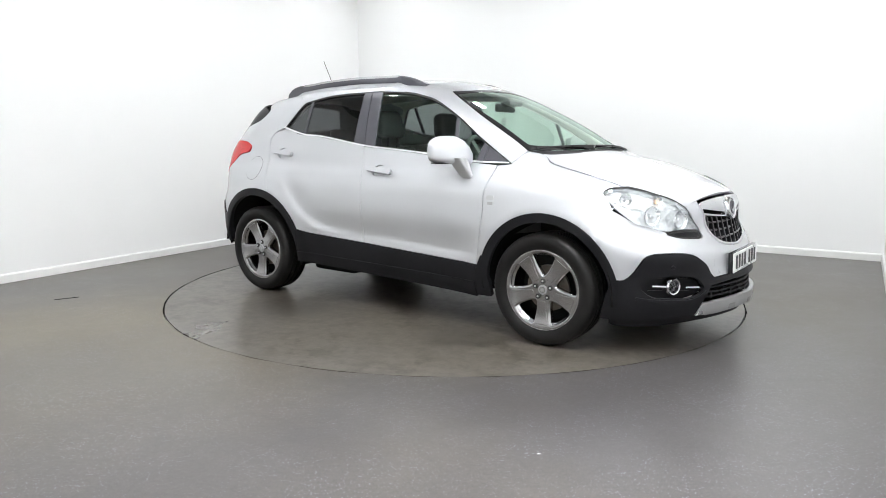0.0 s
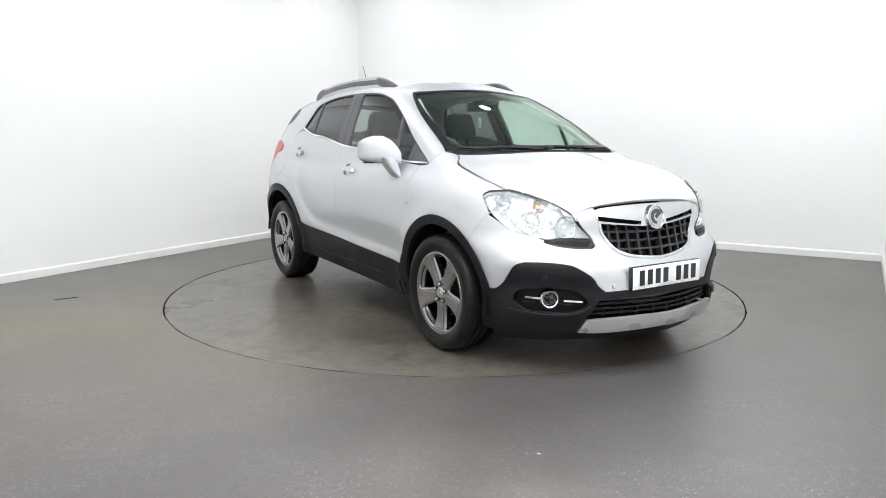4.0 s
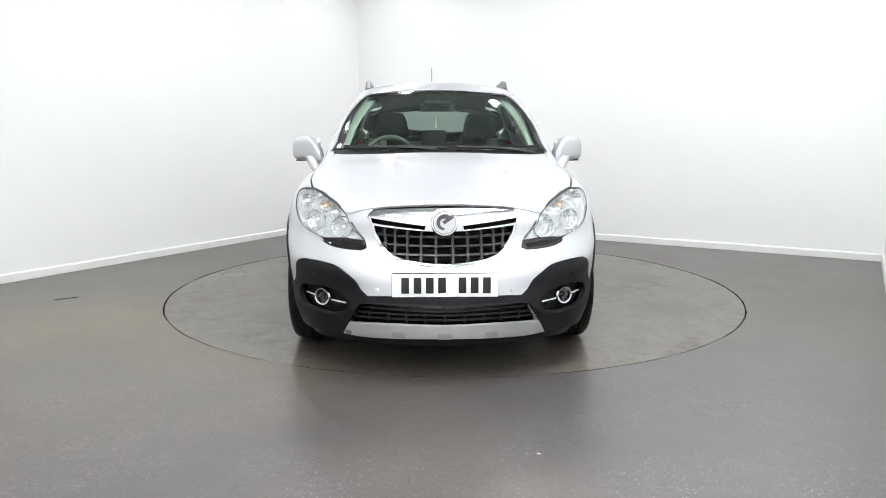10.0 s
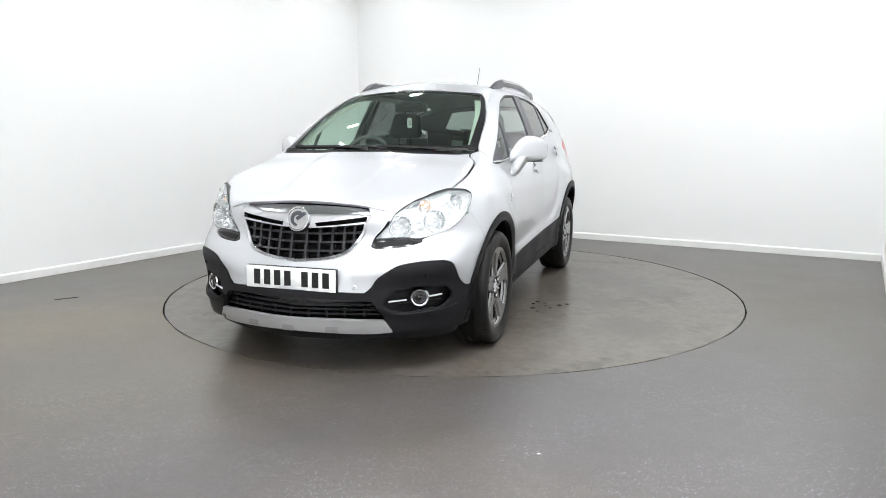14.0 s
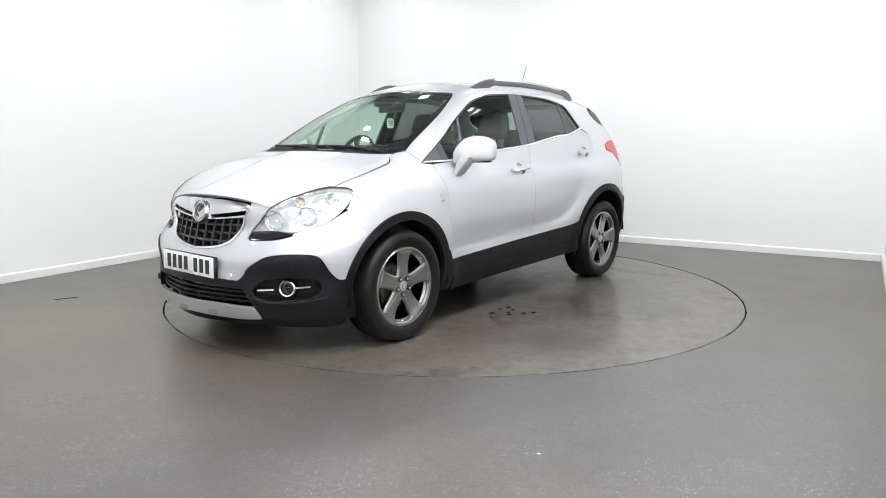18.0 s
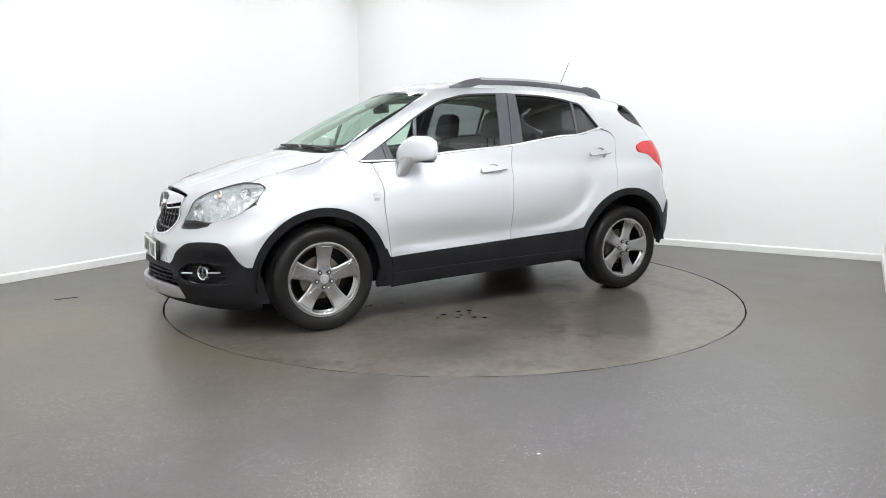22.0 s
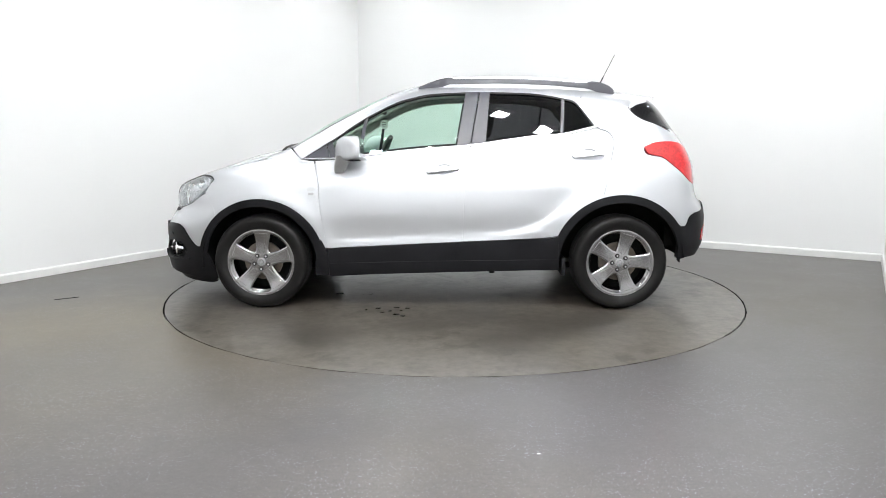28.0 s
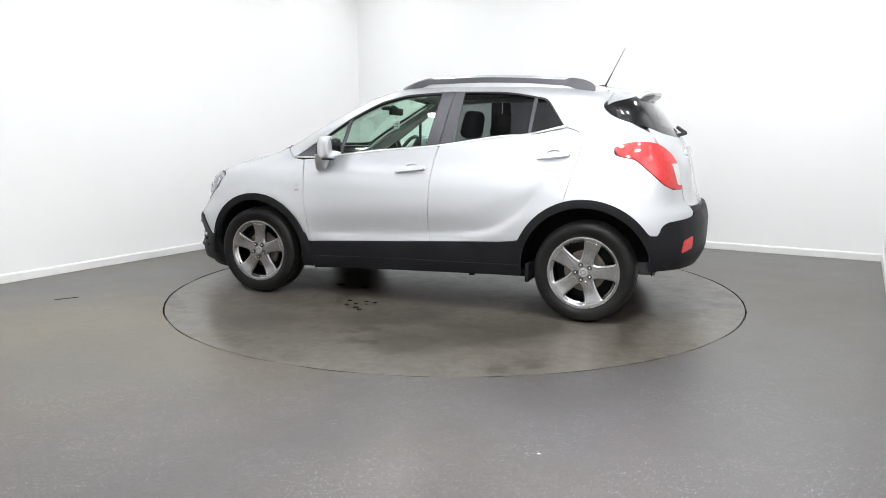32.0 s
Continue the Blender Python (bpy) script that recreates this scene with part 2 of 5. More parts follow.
def build_floor():
    n = 384
    outer = [room(-T_, -T_), room(-T_, ROOM_D + T_), room(ROOM_W + T_, ROOM_D + T_), room(ROOM_W + T_, -T_)]
    verts = [Vector(v[:2]) for v in hole(DISC_R + 0.007, n, 0)] + [Vector(p[:2]) for p in outer]
    edges = [(i, (i + 1) % n) for i in range(n)] + [(n, n + 1), (n + 1, n + 2), (n + 2, n + 3), (n + 3, n)]
    res = delaunay_2d_cdt(verts, edges, [], 0, 1e-6)
    pts, tris = res[0], res[2]
    faces = [t for t in tris if (sum((pts[i] for i in t), Vector((0, 0))) / 3 - TABLE_AT.xy).length > DISC_R]
    v3 = [(p.x, p.y, 0.0) for p in pts]
    pit = hole(DISC_R + 0.007, n, 0.0) + hole(DISC_R + 0.007, n, -0.04) + hole(DISC_R - 0.3, n, -0.04)
    sides = []
    for i in range(n):
        j = (i + 1) % n
        sides += [(i, j, n + j, n + i), (n + i, n + j, 2 * n + j, 2 * n + i)]
    # near-black colour on the pit stands in for the shade inside the gap
    tagged(mesh_object("floor_pit", pit, sides, DARK), "dark narrow gap round the turntable", "floor gap", kind="structure")
    tagged(mesh_object("floor", v3, faces, FLOOR), "grey speckled vinyl studio floor with a dull sheen", "floor", kind="structure")


build_floor()
_a, _b, _n = Vector((-3.02, -0.505, 0)), Vector((-2.88, -0.410, 0)), Vector((0.005, -0.008, 0))
tagged(mesh_object("floor_slot", [p + Vector((0, 0, z)) for z in (0.0004, 0.0022) for p in (_a - _n, _b - _n, _b + _n, _a + _n)],
                   [(3, 2, 1, 0), (4, 5, 6, 7), (0, 1, 5, 4), (1, 2, 6, 5), (2, 3, 7, 6), (3, 0, 4, 7)], DARK), "short thin dark strip on the grey floor", "floor strip", kind="structure")


scrap = tagged(new("paper_scrap"), "tiny white scrap of paper on the grey floor", "paper scrap")
bm = bmesh.new()
_top = [bm.verts.new((0.334 + x, -3.06 + y, z)) for x, y, z in ((-.007, -.002, .002), (.004, -.003, .002), (.008, .001, .003), (-.002, .003, .003), (-.007, .001, .002))]
_low = [bm.verts.new((v.co.x, v.co.y, v.co.z - .0015)) for v in _top]
bm.faces.new(_top)
bm.faces.new(_low[::-1])
for i in range(5):
    bm.faces.new((_top[i], _low[i], _low[(i + 1) % 5], _top[(i + 1) % 5]))
part("scrap", bm, SKIRT_PAINT, scrap, smooth=False)

turntable = tagged(new("turntable"), "round flush turntable with oil stains, set into the floor", "turntable")


def build_disc():
    n, bm = 384, bmesh.new()
    loops = [[bm.verts.new(v) for v in ring(r, n, z)] for r, z in ((DISC_R - 0.006, -0.03), (DISC_R - 0.006, -0.0012))]
    for a, b in zip(loops, loops[1:]):
        for i in range(n):
            bm.faces.new((a[i], a[(i + 1) % n], b[(i + 1) % n], b[i]))
    bm.faces.new(loops[-1])
    bm.faces.new(loops[0][::-1])
    part("disc", bm, TABLE_TOP, turntable, smooth=False)


build_disc()
OIL = material("dark oil", (0.012, 0.011, 0.010), 0.25)
_r = random.Random(4)
for x, y, r in ((.54, .78, .016), (.41, .76, .013), (.33, .776, .016), (.40, .95, .017), (.345, 1.0, .015), (.447, .86, .012), (.37, .84, .009), (.50, .90, .010), (.62, .83, .008)):
    bm = bmesh.new()
    pts = [bm.verts.new((x + r * _r.uniform(.7, 1.25) * 1.3 * math.cos(a), y + r * _r.uniform(.7, 1.25) * math.sin(a), 0.0012)) for a in np.linspace(0, 2 * math.pi, 12, endpoint=False)]
    low = [bm.verts.new((v.co.x * 1.0 + (v.co.x - x) * .15, v.co.y + (v.co.y - y) * .15, 0.0002)) for v in pts]
    bm.faces.new(pts)
    for i in range(12):
        bm.faces.new((pts[i], low[i], low[(i + 1) % 12], pts[(i + 1) % 12]))
    part("oil_drop", bm, OIL, turntable, "small dark oil drop")

# light panels under the ceiling
GLOW = bpy.data.materials.new("glowing diffuser")
GLOW.use_nodes = True
_g = GLOW.node_tree.nodes["Principled BSDF"]
_g.inputs["Base Color"].default_value = (0.8, 0.8, 0.8, 1)
_g.inputs["Emission Color"].default_value = PANEL_COLOUR
_g.inputs["Emission Strength"].default_value = PANEL_GLOW
LAMP_FRAME = material("white lamp frame", (0.7, 0.7, 0.7), 0.4)


def ceiling_light(a, b, da, db):
    ob = tagged(new("ceiling_light"), "bright rectangular ceiling light panel with a white frame", "ceiling light", "studio light panels")
    ob.matrix_world = Matrix.Translation(room(a, b, ROOM_H)) @ Matrix(((ALONG.x, TOWARDS.x, 0, 0), (ALONG.y, TOWARDS.y, 0, 0), (0, 0, 1, 0), (0, 0, 0, 1)))
    bm = bmesh.new()
    for sx, sy, w, h in ((0, db / 2, da, 0.03), (0, -db / 2, da, 0.03), (da / 2, 0, 0.03, db + 0.03), (-da / 2, 0, 0.03, db + 0.03)):
        bmesh.ops.create_cube(bm, size=1, matrix=Matrix.Translation((sx, sy, -0.03)) @ Matrix.Diagonal((w, h, 0.056, 1)))
    part("frame", bm, LAMP_FRAME, ob, smooth=False)
    bm = bmesh.new()
    bmesh.ops.create_cube(bm, size=1, matrix=Matrix.Translation((0, 0, -0.035)) @ Matrix.Diagonal((da - 0.034, db - 0.034, 0.03, 1)))
    part("diffuser", bm, GLOW, ob, "glowing white diffuser", smooth=False)


# square panels gathered over the open side of the room, smaller ones along the two far walls, none over the car
# most panels are added, sized and placed to light the walls evenly
for a, b, size in ((5.6, 4.2, .208), (4.9, 4.9, .208), (5.7, 5.2, .208), (5.0, 5.9, .208), (5.7, 6.2, .208), (5.0, 6.9, .208), (5.7, 7.3, .208), (4.4, 7.9, .208), (5.5, 8.2, .208),
                   (0.85, 7.9, .19), (2.6, 5.6, .18), (1.8, 1.8, .18), (0.9, 0.9, .15), (3.2, 1.35, .18), (4.6, 1.35, .18), (5.7, 1.0, .20), (1.35, 3.2, .18), (1.35, 4.6, .18)):
    ceiling_light(a, b, size, size)

# ---------------------------------------------------------------- the car's skin
def curve(*pts):
    """Smooth curve through (x, y) pairs, monotone between them; straight beyond its ends."""
    xs = np.array([p[0] for p in pts], float)
    ys = np.array([p[1] for p in pts], float)
    h, d = np.diff(xs), np.diff(ys) / np.diff(xs)
    m = np.zeros(len(xs))
    m[0], m[-1] = d[0], d[-1]
    for i in range(1, len(xs) - 1):
        if d[i - 1] * d[i] > 0:
            w1, w2 = 2 * h[i] + h[i - 1], h[i] + 2 * h[i - 1]
            m[i] = (w1 + w2) / (w1 / d[i - 1] + w2 / d[i])

    def at(q):
        q = np.asarray(q, float)
        i = np.clip(np.searchsorted(xs, q) - 1, 0, len(xs) - 2)
        s = (q - xs[i]) / h[i]
        inner = ((1 + 2 * s) * (1 - s) ** 2 * ys[i] + s * (1 - s) ** 2 * h[i] * m[i]
                 + s * s * (3 - 2 * s) * ys[i + 1] + s * s * (s - 1) * h[i] * m[i + 1])
        low, high = ys[0] + m[0] * (q - xs[0]), ys[-1] + m[-1] * (q - xs[-1])
        return np.where(q < xs[0], low, np.where(q > xs[-1], high, inner))
    return at


def soft_max(a, b, k):
    h = np.maximum(k - np.abs(a - b), 0) / k
    return np.maximum(a, b) + h * h * k / 4


def step(a, b, q):
    s = np.clip((q - a) / (b - a), 0, 1)
    return s * s * (3 - 2 * s)


# the car's space: x forward from mid-wheelbase, y to its left, z up from the ground
# half width by height at mid-car, and how far it draws in towards the ends, low and high
WIDTH = curve((0.18, 0.791), (0.32, 0.842), (0.46, 0.862), (0.56, 0.871), (0.68, 0.879), (0.84, 0.871), (0.95, 0.850), (1.03, 0.822), (1.1, 0.808), (1.3, 0.736), (1.46, 0.663), (1.56, 0.613), (1.66, 0.516))
LOW_IN = curve((-2.1, 0.176), (-1.85, 0.082), (-1.6, 0.011), (-1.28, -0.019), (-0.8, 0.006), (0, 0.013), (0.8, 0.015), (1.28, -0.003), (1.62, 0.026), (1.85, 0.080), (2.2, 0.222))
HIGH_IN = curve((-2.1, 0.097), (-1.8, 0.044), (-1.45, 0.016), (-1.1, 0.022), (-0.5, 0.023), (0, 0.026), (0.5, 0.041), (0.97, 0.073), (1.3, 0.092), (2.2, 0.214))
# the car's back line: bonnet, windscreen, roof, spoiler
TOP = curve((-2.1, 1.411), (-1.75, 1.511), (-1.5, 1.550), (-1.1, 1.605), (-0.6, 1.640), (-0.2, 1.645), (0.1, 1.628), (0.3, 1.585), (0.6, 1.468), (0.9, 1.320), (1.08, 1.198), (1.2, 1.134), (1.45, 1.070), (1.7, 0.987), (1.9, 0.923), (2.02, 0.884), (2.2, 0.747))
CROWN = curve((-2.1, 0.233), (-1, 0.195), (0, 0.185), (0.4, 0.185), (0.9, 0.194), (1.2, 0.086), (1.6, 0.071), (2.1, 0.152))
NOSE = curve((0.18, 2.178), (0.25, 2.207), (0.34, 2.212), (0.42, 2.197), (0.52, 2.164), (0.62, 2.108), (0.72, 2.073), (0.8, 2.074), (0.88, 2.063), (1, 1.990), (1.2, 1.766))
TAIL = curve((0.25, -1.824), (0.36, -1.955), (0.48, -2.008), (0.62, -2.012), (0.72, -1.995), (0.79, -1.948), (0.9, -1.917), (1.05, -1.885), (1.15, -1.846), (1.3, -1.744), (1.5, -1.595), (1.6, -1.516))

NOSE_IN = curve((0.25, 0.172), (0.5, 0.246), (0.75, 0.283), (0.9, 0.383), (1.05, 0.536))
NOSE_LIN = curve((0.25, 0.268), (0.45, 0.203), (0.6, 0.077), (0.75, 0.134), (0.9, 0.114), (1.05, 0.077))
TAIL_IN = curve((0.3, 0.202), (0.7, 0.216), (1, 0.180), (1.3, 0.269), (1.55, 0.301))

SWEEP = curve((-1.0, .93), (-.90, .80), (-.80, .705), (-.68, .635), (-.50, .575), (-.25, .540), (.1, .525), (.9, .495))


def body(p):
    """Signed size of the car's skin at points p (n x 3): below zero inside."""
    x, y, z = p[:, 0], np.abs(p[:, 1]), p[:, 2]
    s = step(.88, 1.12, z)
    half = WIDTH(z) - LOW_IN(x) * (1 - s) - HIGH_IN(x) * s
    # hollow above the sill that sweeps up before the rear wheel, and lips round the wheels
    d = z - SWEEP(x)
    half = half - .018 * np.exp(-(d / np.where(d > 0, .14, .048)) ** 2) * step(.95, .55, x) * step(-1.05, -.8, x)
    # fold along the foot of the doors
    half = half + .003 * np.exp(-((z - .515 + .055 * x) / .020) ** 2) * step(.84, .72, x) * step(-.80, -.66, x)
    for hub in (1.2775, -1.2775):
        r = np.hypot(x - hub, z - .335)
        half = half + .012 * np.exp(-((r - .46) / .07) ** 2)
    side = y - half
    dome = .0055 * step(.262, .215, y + .10 * (x - 1.6)) * step(1.15, 1.3, x) * step(2.0, 1.85, x)
    top = (z - TOP(x) + CROWN(x) * y * y - dome) * .8
    nose = x - NOSE(z) + NOSE_IN(z) * (y / .84) ** 4 + NOSE_LIN(z) * (y / .84) ** 1.5
    tail = TAIL(z) + TAIL_IN(z) * (y / .84) ** 3.2 - x
    f = soft_max(side, top, .07)
    f = soft_max(f, nose, .08)
    return soft_max(f, tail, .07)



def cast(eye, way, reach, steps=44):
    """Where rays first meet the skin; where they miss, the place that comes nearest to it."""
    ts = np.linspace(0, reach, steps)
    v = np.array([body(eye + way * t) for t in ts])
    first = (v < 0).argmax(0)
    hit = (v < 0).any(0) & (first > 0)
    lo, hi = ts[np.maximum(first - 1, 0)], ts[first]
    for _ in range(17):
        mid = (lo + hi) / 2
        inside = body(eye + way * mid[:, None]) < 0
        lo, hi = np.where(inside, lo, mid), np.where(inside, mid, hi)
    return eye + way * np.where(hit, hi, ts[v.argmin(0)])[:, None]


def slope(p):
    g = np.stack([body(p + d) - body(p - d) for d in np.eye(3) * 0.002], -1)
    return g / np.linalg.norm(g, axis=1)[:, None]


def onto(view, uv, lift=0.0):
    """Points of an outline laid on the skin: S from the left side, T from above, F round the front, B round the back."""
    u, v, o = uv[:, 0], uv[:, 1], np.zeros(len(uv))
    if view == "S":
        eye, way, reach = np.stack([u, o + 1.12, v], -1), np.stack([o, o - 1, o], -1), 0.9
    elif view == "T":
        eye, way, reach = np.stack([u, v, o + 1.75], -1), np.stack([o, o, o - 1], -1), 1.1
    else:
        s = 1 if view == "F" else -1
        way = np.stack([-s * np.cos(u), -np.sin(u), o], -1)
        eye = np.stack([o + s, o, v], -1) - way * 1.5
        reach = 1.3
    p = cast(eye, way, reach)
    n = slope(p)
    return p + n * lift, n


def chain(*runs, gap=0.014):
    """Smooth runs of points, with a corner where one run ends and the next begins."""
    out = []
    for run in runs:
        q = [np.array(p, float) for p in run]
        if len(q) == 2:
            k = max(1, int(np.linalg.norm(q[1] - q[0]) / gap))
            out += [q[0] + (q[1] - q[0]) * i / k for i in range(k)]
            continue
        q = [2 * q[0] - q[1]] + q + [2 * q[-1] - q[-2]]
        for a, b, c, d in zip(q, q[1:], q[2:], q[3:]):
            k = max(1, int(np.linalg.norm(c - b) / gap))
            for i in range(k):
                t = i / k
                out.append(.5 * (2 * b + (c - a) * t + (2 * a - 5 * b + 4 * c - d) * t * t + (3 * b - a - 3 * c + d) * t ** 3))
    out.append(np.array(runs[-1][-1], float))
    return np.array(out)


def closed(*runs, gap=0.014):
    q = chain(*runs, gap=gap)
    return q[:-1] if np.linalg.norm(q[0] - q[-1]) < gap * .6 else q


def turned(*runs, gap=0.014):
    """Runs given in degrees round the front or back."""
    return tuple([(radians(a), z) for a, z in run] for run in runs)


def both_halves(half, m=(-1, 1)):
    """A closed outline from the half of it on one side, which begins and ends on the middle line."""
    other = half[::-1][1:-1] * m
    return np.concatenate([half, other])


def rounded(poly, r, n=4):
    """Straight-edged outline with its corners rounded."""
    out, m = [], len(poly)
    for i in range(m):
        a, b, c = (np.array(poly[k % m], float) for k in (i - 1, i, i + 1))
        u, w = (a - b), (c - b)
        s = min(r, np.linalg.norm(u) * .45, np.linalg.norm(w) * .45)
        p, q = b + u / np.linalg.norm(u) * s, b + w / np.linalg.norm(w) * s
        for k in range(n + 1):
            t = k / n
            out.append((1 - t) ** 2 * p + 2 * t * (1 - t) * b + t * t * q)
    return np.array(out)


def area(q):
    x, y = q[:, 0], q[:, 1]
    return .5 * np.sum(x * np.roll(y, -1) - np.roll(x, -1) * y)


def within(q, p):
    x, y = p[:, 0][:, None], p[:, 1][:, None]
    ax, ay = q[:, 0][None], q[:, 1][None]
    bx, by = np.roll(q[:, 0], -1)[None], np.roll(q[:, 1], -1)[None]
    cross = ((ay > y) != (by > y)) & (x < (bx - ax) * (y - ay) / np.where(by == ay, 1e-12, by - ay) + ax)
    return cross.sum(1) % 2 == 1


def fill(outline, holes=(), cell=0.035):
    """Triangles over an outline with holes."""
    loops = [outline, *holes]
    lo, hi = outline.min(0), outline.max(0)
    gx, gy = np.meshgrid(np.arange(lo[0], hi[0], cell), np.arange(lo[1], hi[1], cell * .87))
    gx = gx + (np.arange(gx.shape[0]) % 2)[:, None] * cell / 2
    g = np.stack([gx.ravel(), gy.ravel()], -1)
    rim = np.concatenate(loops)
    if len(g):
        keep = within(outline, g)
        for h in holes:
            keep &= ~within(h, g)
        g = g[keep]
    if len(g):
        g = g[np.sqrt(((g[:, None] - rim[None]) ** 2).sum(-1)).min(1) > cell * .45]
    verts, edges, k = [Vector(p) for p in rim] + [Vector(p) for p in g], [], 0
    for q in loops:
        edges += [(k + i, k + (i + 1) % len(q)) for i in range(len(q))]
        k += len(q)
    res = delaunay_2d_cdt(verts, edges, [], 0, 1e-7)
    p = np.array([tuple(v) for v in res[0]])
    tri = np.array([t for t in res[2] if len(t) == 3])
    mid = p[tri].mean(1)
    ok = within(outline, mid)
    for h in holes:
        ok &= ~within(h, mid)
    return p, tri[ok]


def sheet(view, outline, lift=0.0, depth=0.014, holes=(), cell=0.035, edge=0.003, place=None, flare=.25):
    """A pressed panel on the skin with turned-in edges: points, faces, normals."""
    outline = outline if area(outline) > 0 else outline[::-1]
    holes = [h if area(h) < 0 else h[::-1] for h in holes]
    place = place or (lambda q, up: onto(view, q, up))
    flip = view in ("T", "F")
    q, tri = fill(outline, holes, cell)
    p, n = place(q, lift)
    flip_now = np.sum(np.cross(p[tri[:, 1]] - p[tri[:, 0]], p[tri[:, 2]] - p[tri[:, 0]]) * n[tri[:, 0]]) < 0
    tri = tri[:, ::-1] if flip_now else tri
    verts, norms, faces = [p], [n], [tuple(t) for t in tri]
    base = len(p)
    for loop in (outline, *holes):
        a, na = place(loop, lift)
        k = len(a)
        along = np.roll(a, -1, 0) - np.roll(a, 1, 0)
        out = np.cross(along, na)
        out /= np.maximum(np.linalg.norm(out, axis=1), 1e-9)[:, None]
        if flip_now:
            out = -out
        r0 = a
        r1 = a + out * edge * flare - na * edge
        r2 = r1 - na * depth
        verts += [r0, r1, r1, r2]
        norms += [na, (na + out) / np.sqrt(2), out, out]
        for s in (0, 2):
            for i in range(k):
                j = (i + 1) % k
                f = (base + s * k + i, base + s * k + k + i, base + s * k + k + j, base + s * k + j)
                faces.append(f[::-1] if flip_now else f)
        base += 4 * k
    return np.concatenate(verts), faces, np.concatenate(norms)


def lay(name, data, mat, parent, label="", sides=(1,)):
    """Panel objects from sheet(); sides 1 and -1 for the left and right of the car."""
    v, f, n = data
    made = []
    for i, s in enumerate(sides):
        m = np.array([1, s, 1])
        ff = f if s == 1 else [t[::-1] for t in f]
        up = parent[i] if isinstance(parent, (list, tuple)) else parent
        made.append(mesh_object(name, v * m, ff, mat, up, label, normals=n * m))
    return made


PAIR = (1, -1)

# ---------------------------------------------------------------- the car: outer panels
car = tagged(new("car"), "silver five-door compact SUV with black lower cladding, parked on the turntable", "car")


def arc(cx, cz, r, a0, a1, n=14):
    return [(cx + r * math.cos(radians(a0 + (a1 - a0) * i / n)), cz + r * math.sin(radians(a0 + (a1 - a0) * i / n))) for i in range(n + 1)]


HUB_F, HUB_R, HUB_Z = 1.2775, -1.2775, 0.335


def handle_cup(x0, z0, x1, z1):
    xm, zm = (x0 + x1) / 2 - .005, (z0 + z1) / 2 + .001
    return np.array([(xm + .060 * math.cos(a), zm + .041 * math.sin(a)) for a in np.linspace(0, 2 * math.pi, 32, endpoint=False)])


HANDLES = ((-.126, .996, .078, .979), (-1.143, 1.102, -.947, 1.085))

# wing
wing = closed(arc(HUB_F, HUB_Z, .455, 48.7, 166), [(.836, .445), (.808, .436)],
              [(.808, .436), (.828, .581), (.854, .761), (.857, .891), (.900, 1.046)],
              [(.900, 1.046), (.988, 1.058)], [(.988, 1.058), (1.07, 1.132)],
              [(1.07, 1.132), (1.13, 1.122), (1.189, 1.098), (1.249, 1.062), (1.423, 1.020), (1.583, .982), (1.675, .950)],
              [(1.675, .950), (1.636, .946), (1.604, .919), (1.628, .890), (1.650, .861), (1.668, .826)],
              [(1.668, .826), (1.615, .745), (1.578, .677)])
lay("front_wing", sheet("S", wing), PAINT, car, "silver front wing", PAIR)

front_door = closed([(.802, .436), (.822, .581), (.848, .761), (.850, .891), (.888, 1.048)],
                    [(.888, 1.048), (.746, 1.059), (.556, 1.080), (.315, 1.108), (.075, 1.129), (-.214, 1.151)],
                    [(-.214, 1.151), (-.186, 1.025), (-.170, .799), (-.161, .486)],
                    [(-.161, .486), (.3, .462), (.802, .436)])
FRONT_DOORS = lay("front_door", sheet("S", front_door, holes=[handle_cup(*HANDLES[0])], cell=.022), PAINT, car, "silver front door", PAIR)
rear_door = closed([(-.221, 1.151), (-.192, 1.025), (-.176, .799), (-.167, .486)],
                   [(-.167, .486), (-.5, .502), (-.726, .514), (-.842, .533)],
                   arc(HUB_R, HUB_Z, .487, 24.2, 72.9),
                   [(-1.134, .801), (-1.149, .864), (-1.182, .995), (-1.218, 1.143), (-1.222, 1.20), (-1.190, 1.248), (-1.12, 1.266)],
                   [(-1.12, 1.266), (-.98, 1.249), (-.864, 1.231), (-.684, 1.217), (-.484, 1.191), (-.221, 1.157)])
REAR_DOORS = lay("rear_door", sheet("S", rear_door, holes=[handle_cup(*HANDLES[1])], cell=.022), PAINT, car, "silver rear door", PAIR)
quarter = closed(arc(HUB_R, HUB_Z, .487, 73.6, 143.5), [(-1.669, .625), (-1.692, .602), (-1.732, .598)],
                 [(-1.732, .598), (-1.775, .664), (-1.80, .684)], [(-1.80, .684), (-1.80, .89)],
                 [(-1.80, .89), (-1.755, .917), (-1.698, .970), (-1.637, 1.021), (-1.566, 1.073), (-1.477, 1.092), (-1.440, 1.108), (-1.436, 1.146)],
                 [(-1.436, 1.146), (-1.510, 1.182), (-1.619, 1.191), (-1.690, 1.178)],
                 [(-1.690, 1.178), (-1.66, 1.242)],
                 [(-1.66, 1.242), (-1.528, 1.305), (-1.414, 1.349), (-1.345, 1.41), (-1.343, 1.44)],
                 [(-1.343, 1.44), (-1.36, 1.468), (-1.335, 1.530)], [(-1.335, 1.530), (-1.20, 1.541), (-1.075, 1.549)],
                 [(-1.075, 1.549), (-1.004, 1.487), (-1.065, 1.398), (-1.128, 1.283)],
                 [(-1.128, 1.283), (-1.197, 1.256), (-1.229, 1.20), (-1.224, 1.143), (-1.188, .995), (-1.155, .864), (-1.140, .803)])
